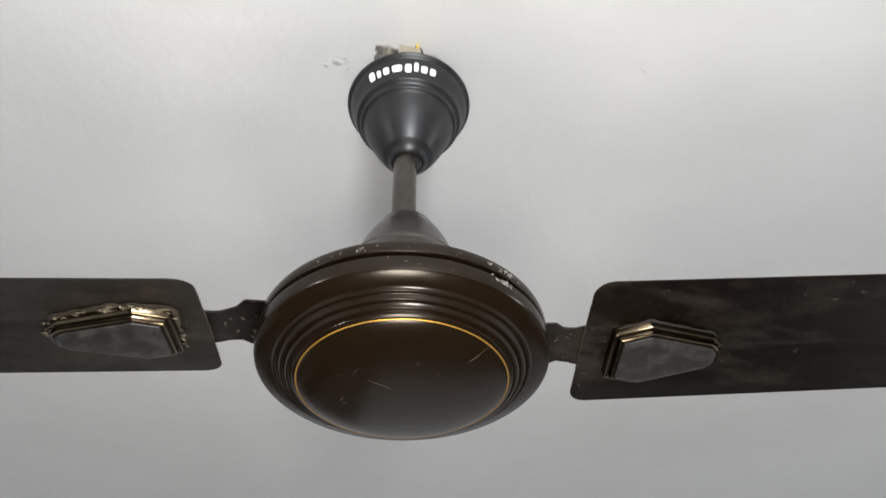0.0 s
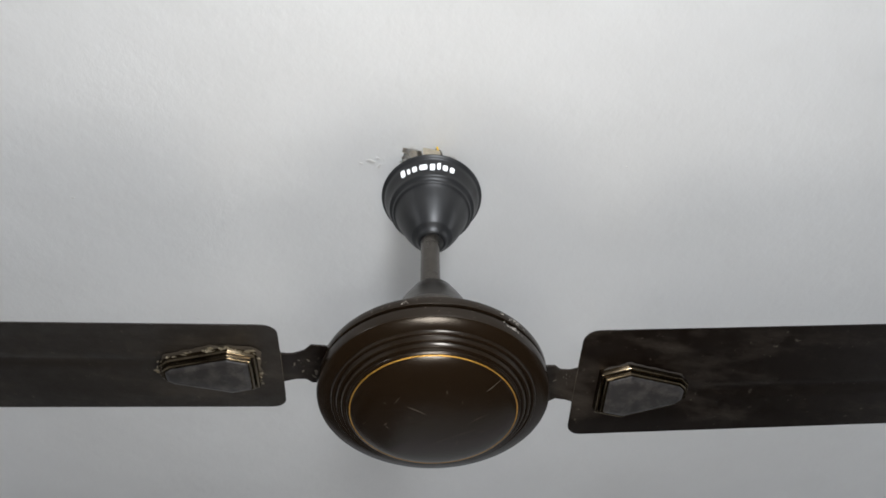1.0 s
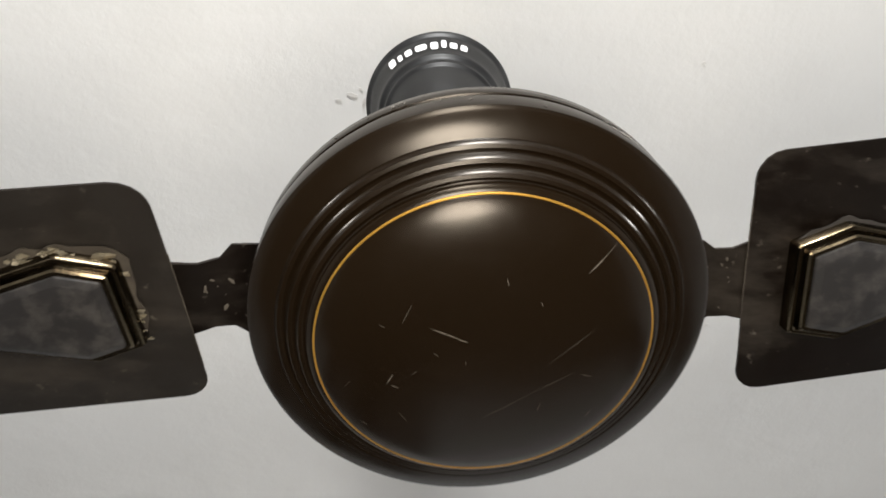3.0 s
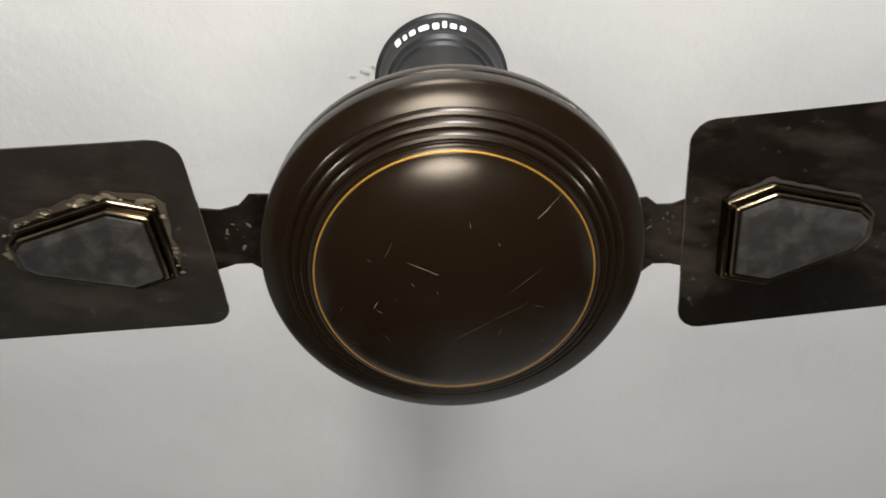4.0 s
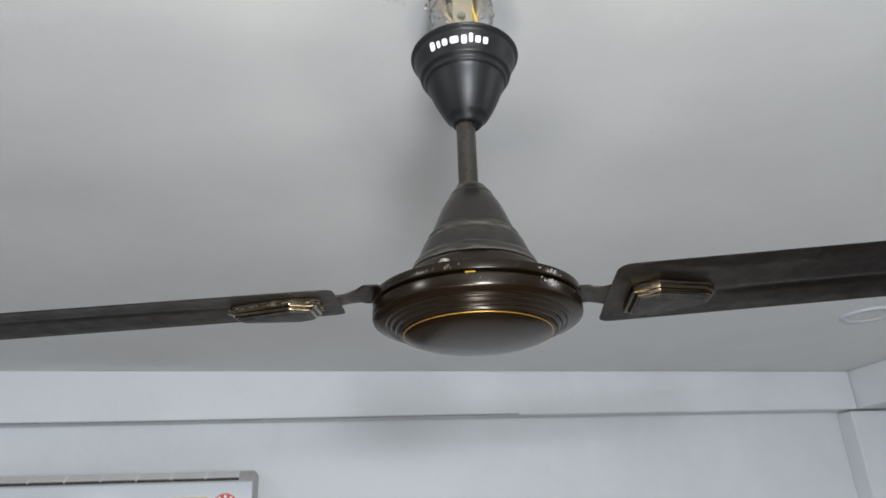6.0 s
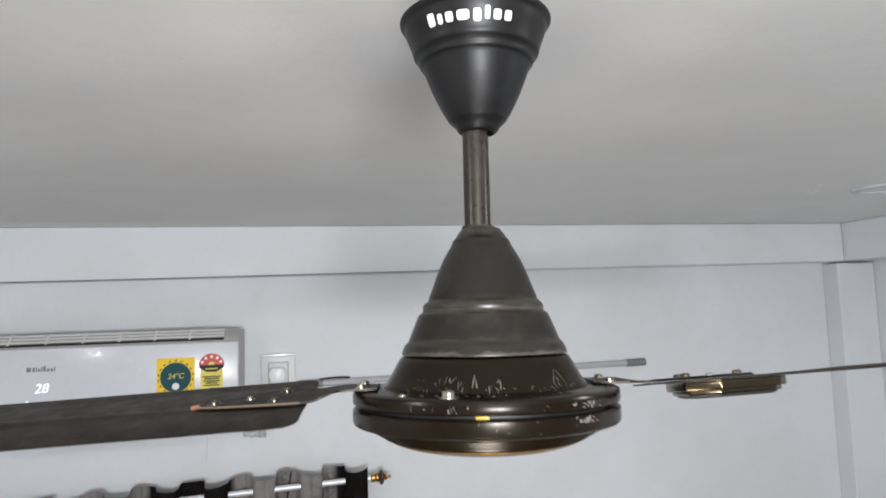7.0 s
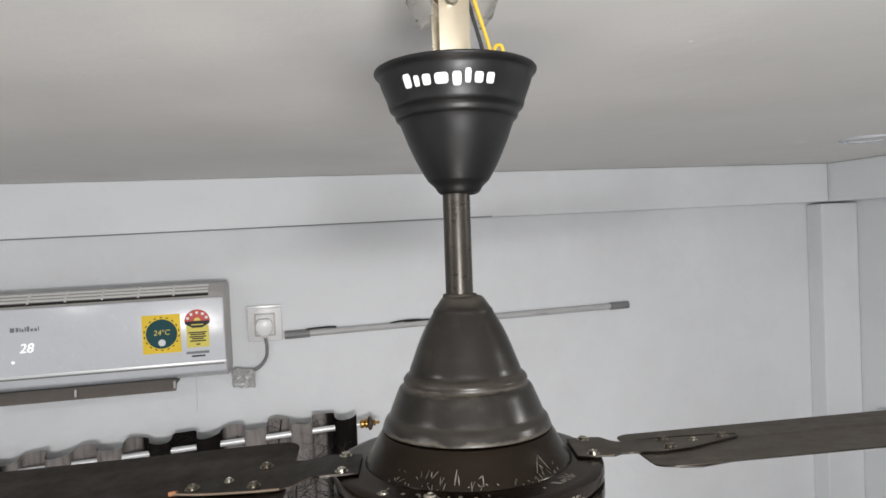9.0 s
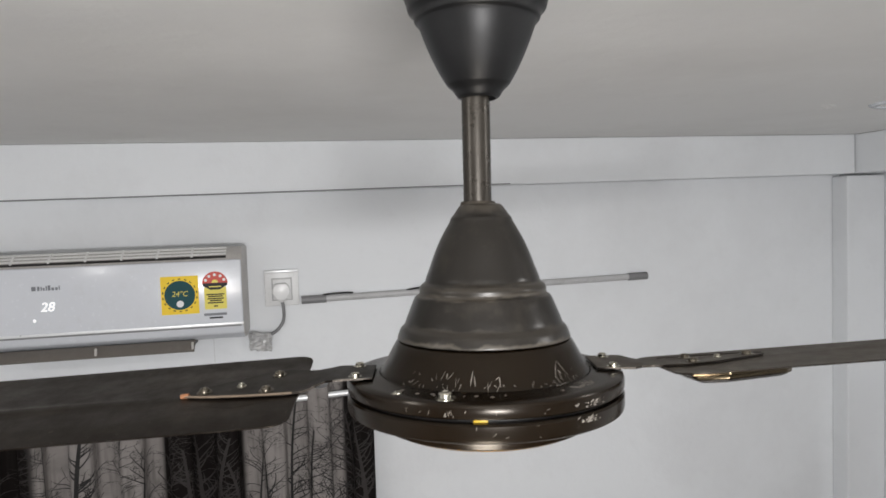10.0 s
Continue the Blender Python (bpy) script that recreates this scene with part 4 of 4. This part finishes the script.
part("plug_neck", turned([(0.014, 0.0), (0.012, 0.03), (0.008, 0.038), (0.0, 0.038)], 24, pose(0, -0.018, -0.010, 180, 0, 0)), SOCKET, plug)
tagged(part("power_cable", tube([(-0.262, WALL - .036, 2.215), (-0.256, WALL - .036, 2.17), (-0.262, WALL - .03, 2.125), (-0.290, WALL - .024, 2.09), (-0.33, WALL - .024, 2.075), (-0.385, WALL - .03, 2.082)], 0.0065, 12), CAP), "grey power cable hanging from the plug to the unit", "cable").matrix_world = AT_WALL


def crumple():
    bm = bmesh.new()
    bmesh.ops.create_grid(bm, x_segments=14, y_segments=14, size=0.5)
    for v in bm.verts:
        n = noise.noise_vector(v.co * 5.0)
        v.co = Vector((-0.350 + v.co.x * 0.085 + n.x * 0.008, WALL - 0.05 + n.y * 0.018, 2.056 + v.co.y * 0.075 + n.z * 0.007 - v.co.x * 0.010))
    bm.normal_update()
    bmesh.ops.solidify(bm, geom=bm.faces[:], thickness=0.0012)
    return bm


tagged(part("foil_tape", crumple(), TAPE, smooth=False), "crumpled silver foil tape round the cable joint", "tape").matrix_world = AT_WALL

# conduit
pipe = thing("wall_conduit", "grey plastic conduit pipe running along the wall", "conduit", AT_WALL)
P0, P1 = Vector((-0.182, WALL - .014, 2.207)), Vector((1.318, WALL - .014, 2.228))
part("pipe", tube([P0, P1], 0.0135, 16), PVC, pipe)
part("pipe_end", tube([P1 - (P1 - P0).normalized() * 0.085, P1 + Vector((.004, 0, 0))], 0.0165, 16), CAP, pipe, "dark grey end cap")
part("pipe_end", tube([P0 - Vector((.004, 0, 0)), P0 + (P1 - P0).normalized() * 0.095], 0.0165, 16), CAP, pipe, "dark grey end cap")
for x0, x1, h in ((-0.10, 0.02, .003), (0.24, 0.40, .007), (0.30, 0.47, .004)):
    bm = tube([(x0, WALL - .018, 2.224), (x0 + (x1 - x0) * .3, WALL - .022, 2.224 + h), (x0 + (x1 - x0) * .7, WALL - .022, 2.226 + h * .8), (x1, WALL - .016, 2.226)], 0.0035, 8)
    tagged(part("loose_wire", bm, BLACK), "thin black loose wire bulging over the conduit", "wire", "loose wires").matrix_world = AT_WALL
tagged(part("wall_crack", tube([(-0.533, WALL - .0002, 2.10), (-0.531, WALL - .0002, 2.0), (-0.535, WALL - .0002, 1.93)], 0.0008, 6), PVC), "thin vertical crack in the wall paint", "crack", "", "structure").matrix_world = AT_WALL

# recessed ceiling light
spot = thing("recessed_ceiling_light", "white recessed round ceiling light, unlit", "ceiling light", pose(1.72, 1.31, CEIL))
part("rim", turned([(0.068, 0.0), (0.070, -0.006), (0.078, -0.009), (0.088, -0.007), (0.092, -0.001), (0.092, 0.0)], 64), WHITE, spot)
part("diffuser", turned([(0.0, -0.003), (0.069, -0.003), (0.069, 0.0)], 48), GRILLE, spot)
bm = bmesh.new()
rng = random.Random(8)
for k in range(14):
    one = bmesh.new()
    a = rng.uniform(1.8, 4.4)
    bmesh.ops.create_icosphere(one, subdivisions=1, radius=rng.uniform(.008, .02), matrix=Matrix.Translation((1.60 + rng.uniform(.10, .16) * math.cos(a), 1.30 + rng.uniform(.10, .16) * math.sin(a), CEIL)) @ Matrix.Diagonal((1, .6, .12, 1)))
    join(bm, one)
tagged(part("flaking_plaster", bm, CEILING), "flaking ceiling plaster beside the recessed light", "plaster", "", "structure")

# curtain on its rod
RODZ, RODY = 1.838, 2.165
rod = thing("curtain_rod", "silver curtain rod with a turned brass and wood finial", "curtain rod", AT_WALL)
part("pole", tube([(-1.6, RODY, RODZ - .050), (0.10, RODY, RODZ + .008)], 0.0115, 16), SILVER, rod)
fin = turned([(0.0, 0.062), (0.005, 0.060), (0.007, 0.054), (0.004, 0.048), (0.012, 0.044), (0.014, 0.040), (0.010, 0.036), (0.014, 0.034)], 24, pose(0.105, RODY, RODZ + .008, 0, 90, 0))
part("finial_tip", fin, BRASS, rod, "polished brass finial tip")
part("finial_ball", turned([(0.012, 0.034), (0.024, 0.030), (0.029, 0.024), (0.026, 0.017), (0.014, 0.013)], 24, pose(0.105, RODY, RODZ + .008, 0, 90, 0)), WOOD, rod, "dark wooden finial bead")
part("finial_neck", turned([(0.014, 0.013), (0.019, 0.010), (0.019, 0.004), (0.013, 0.002), (0.018, -0.004), (0.018, -0.014), (0.0115, -0.018)], 24, pose(0.105, RODY, RODZ + .008, 0, 90, 0)), BRASS, rod, "brass finial neck")
for x in (-1.5, 0.05):
    part("rod_bracket", box(x - .008, x + .008, RODY, WALL, RODZ - .018 + .034 * x, RODZ + .002 + .034 * x, 0.002), SILVER, rod)


CX0, CX1 = -1.55, 0.075


def cloth_point(u, f, lift=0.0):
    """A place on the hanging cloth: u along the rod, f from the top (0) to the hem (1)."""
    ph = 2 * math.pi * (u - 0.118) / 0.172
    amp = 0.040 * (1 - 0.25 * f)
    y = RODY + 0.009 + amp * math.cos(ph) + 0.008 * math.sin(ph * 0.37 + 2.0 * f) + 0.006 * f * math.sin(3.1 * ph)
    x = u + 0.014 * math.sin(2 * ph) + 0.006 * f * math.sin(ph * 0.6)
    top = RODZ + 0.052 + 0.034 * u + 0.008 * math.cos(ph) + 0.004 * math.sin(ph * 2.3)
    return Vector((x, y - lift, top + (0.06 - top) * f))


def curtain():
    bm = bmesh.new()
    uv = bm.loops.layers.uv.new("cloth")
    nx, nz = 420, 26
    grid = [[bm.verts.new(cloth_point(CX0 + (CX1 - CX0) * i / nx, k / nz)) for k in range(nz + 1)] for i in range(nx + 1)]
    for i in range(nx):
        for k in range(nz):
            face = bm.faces.new((grid[i][k], grid[i + 1][k], grid[i + 1][k + 1], grid[i][k + 1]))
            for lp, (a, b) in zip(face.loops, ((i, k), (i + 1, k), (i + 1, k + 1), (i, k + 1))):
                lp[uv].uv = (a / nx * 1.9, 1.85 * (1 - b / nz))
    return bm


drape = tagged(part("curtain", curtain(), CLOTH), "dark grey curtain printed with bare trees, hung on eyelets", "curtain")
drape.matrix_world = AT_WALL


def tree_print(seed, positions, lift):
    """Bare branching trees printed on the cloth, as thin strips that follow its folds."""
    bm = bmesh.new()
    rng = random.Random(seed)

    def limb(u, h, head, length, wide, depth):
        n = max(3, int(length / 0.010))
        rows = []
        bend = rng.uniform(-0.2, 0.2) if depth == 0 else rng.uniform(-0.7, 0.7)
        for i in range(n + 1):
            t = i / n
            w = wide * (1 - 0.65 * t) / 2
            a = head + bend * t
            for s in (-1, 1):
                uu, hh = u + s * w * math.sin(a), h - s * w * math.cos(a)
                f = min(0.999, max(0.004, (1.90 - hh) / 1.84))
                rows.append(bm.verts.new(cloth_point(min(CX1, max(CX0, uu)), f, lift)))
            if depth < 3 and i > 0 and rng.random() < (0.60 if depth == 0 else 0.42):
                side = rng.choice((-1, 1))
                limb(u, h, a + side * rng.uniform(0.45, 0.95), length * (rng.uniform(0.13, 0.27) if depth == 0 else rng.uniform(0.30, 0.50)) * (1.15 - 0.5 * t), max(0.0013, w * 1.15), depth + 1)
            u += length / n * math.cos(a)
            h += length / n * math.sin(a)
        for i in range(n):
            bm.faces.new((rows[2 * i], rows[2 * i + 1], rows[2 * i + 3], rows[2 * i + 2]))

    for u, foot, length, wide in positions:
        limb(u, foot, math.pi / 2, length, wide, 0)
    return bm


rng = random.Random(21)
dark = [(u + rng.uniform(-0.008, 0.008), rng.uniform(1.30, 1.42), rng.uniform(0.38, 0.52), 0.72 * w) for u, w in ((-1.13, .008), (-1.015, .022), (-0.885, .010), (-0.806, .017), (-0.392, .008), (-0.325, .013), (-0.250, .011), (-0.170, .014), (-0.085, .011))]
pale = [(u + rng.uniform(-0.01, 0.01), rng.uniform(1.28, 1.40), rng.uniform(0.36, 0.50), rng.uniform(0.008, 0.014)) for u in (-1.48, -1.38, -1.29, -1.21, -0.70, -0.64, -0.575, -0.51, -0.45, -0.025, 0.03)]
tagged(part("tree_print", tree_print(5, dark, 0.0018), TREE, drape, "black bare trees printed on the cloth", smooth=False), kind="stuff")
tagged(part("tree_print", tree_print(9, pale, 0.0012), PALE_TREE, drape, "faint grey trees printed on the cloth", smooth=False), kind="stuff")

# door case on the side wall
frame_thing = thing("door_frame", "dark stained door frame with a white ledge on the side wall", "door frame", pose(0, 0, 0))
part("door_leaf", box(X1 - .03, X1 - .004, 1.2, 2.0, 0, 1.66, 0.003), WOOD, frame_thing, "dark brown door leaf")
part("head", box(X1 - .05, X1 - .003, 1.15, 2.06, 1.66, 1.70, 0.004), WHITE, frame_thing, "white painted head ledge")
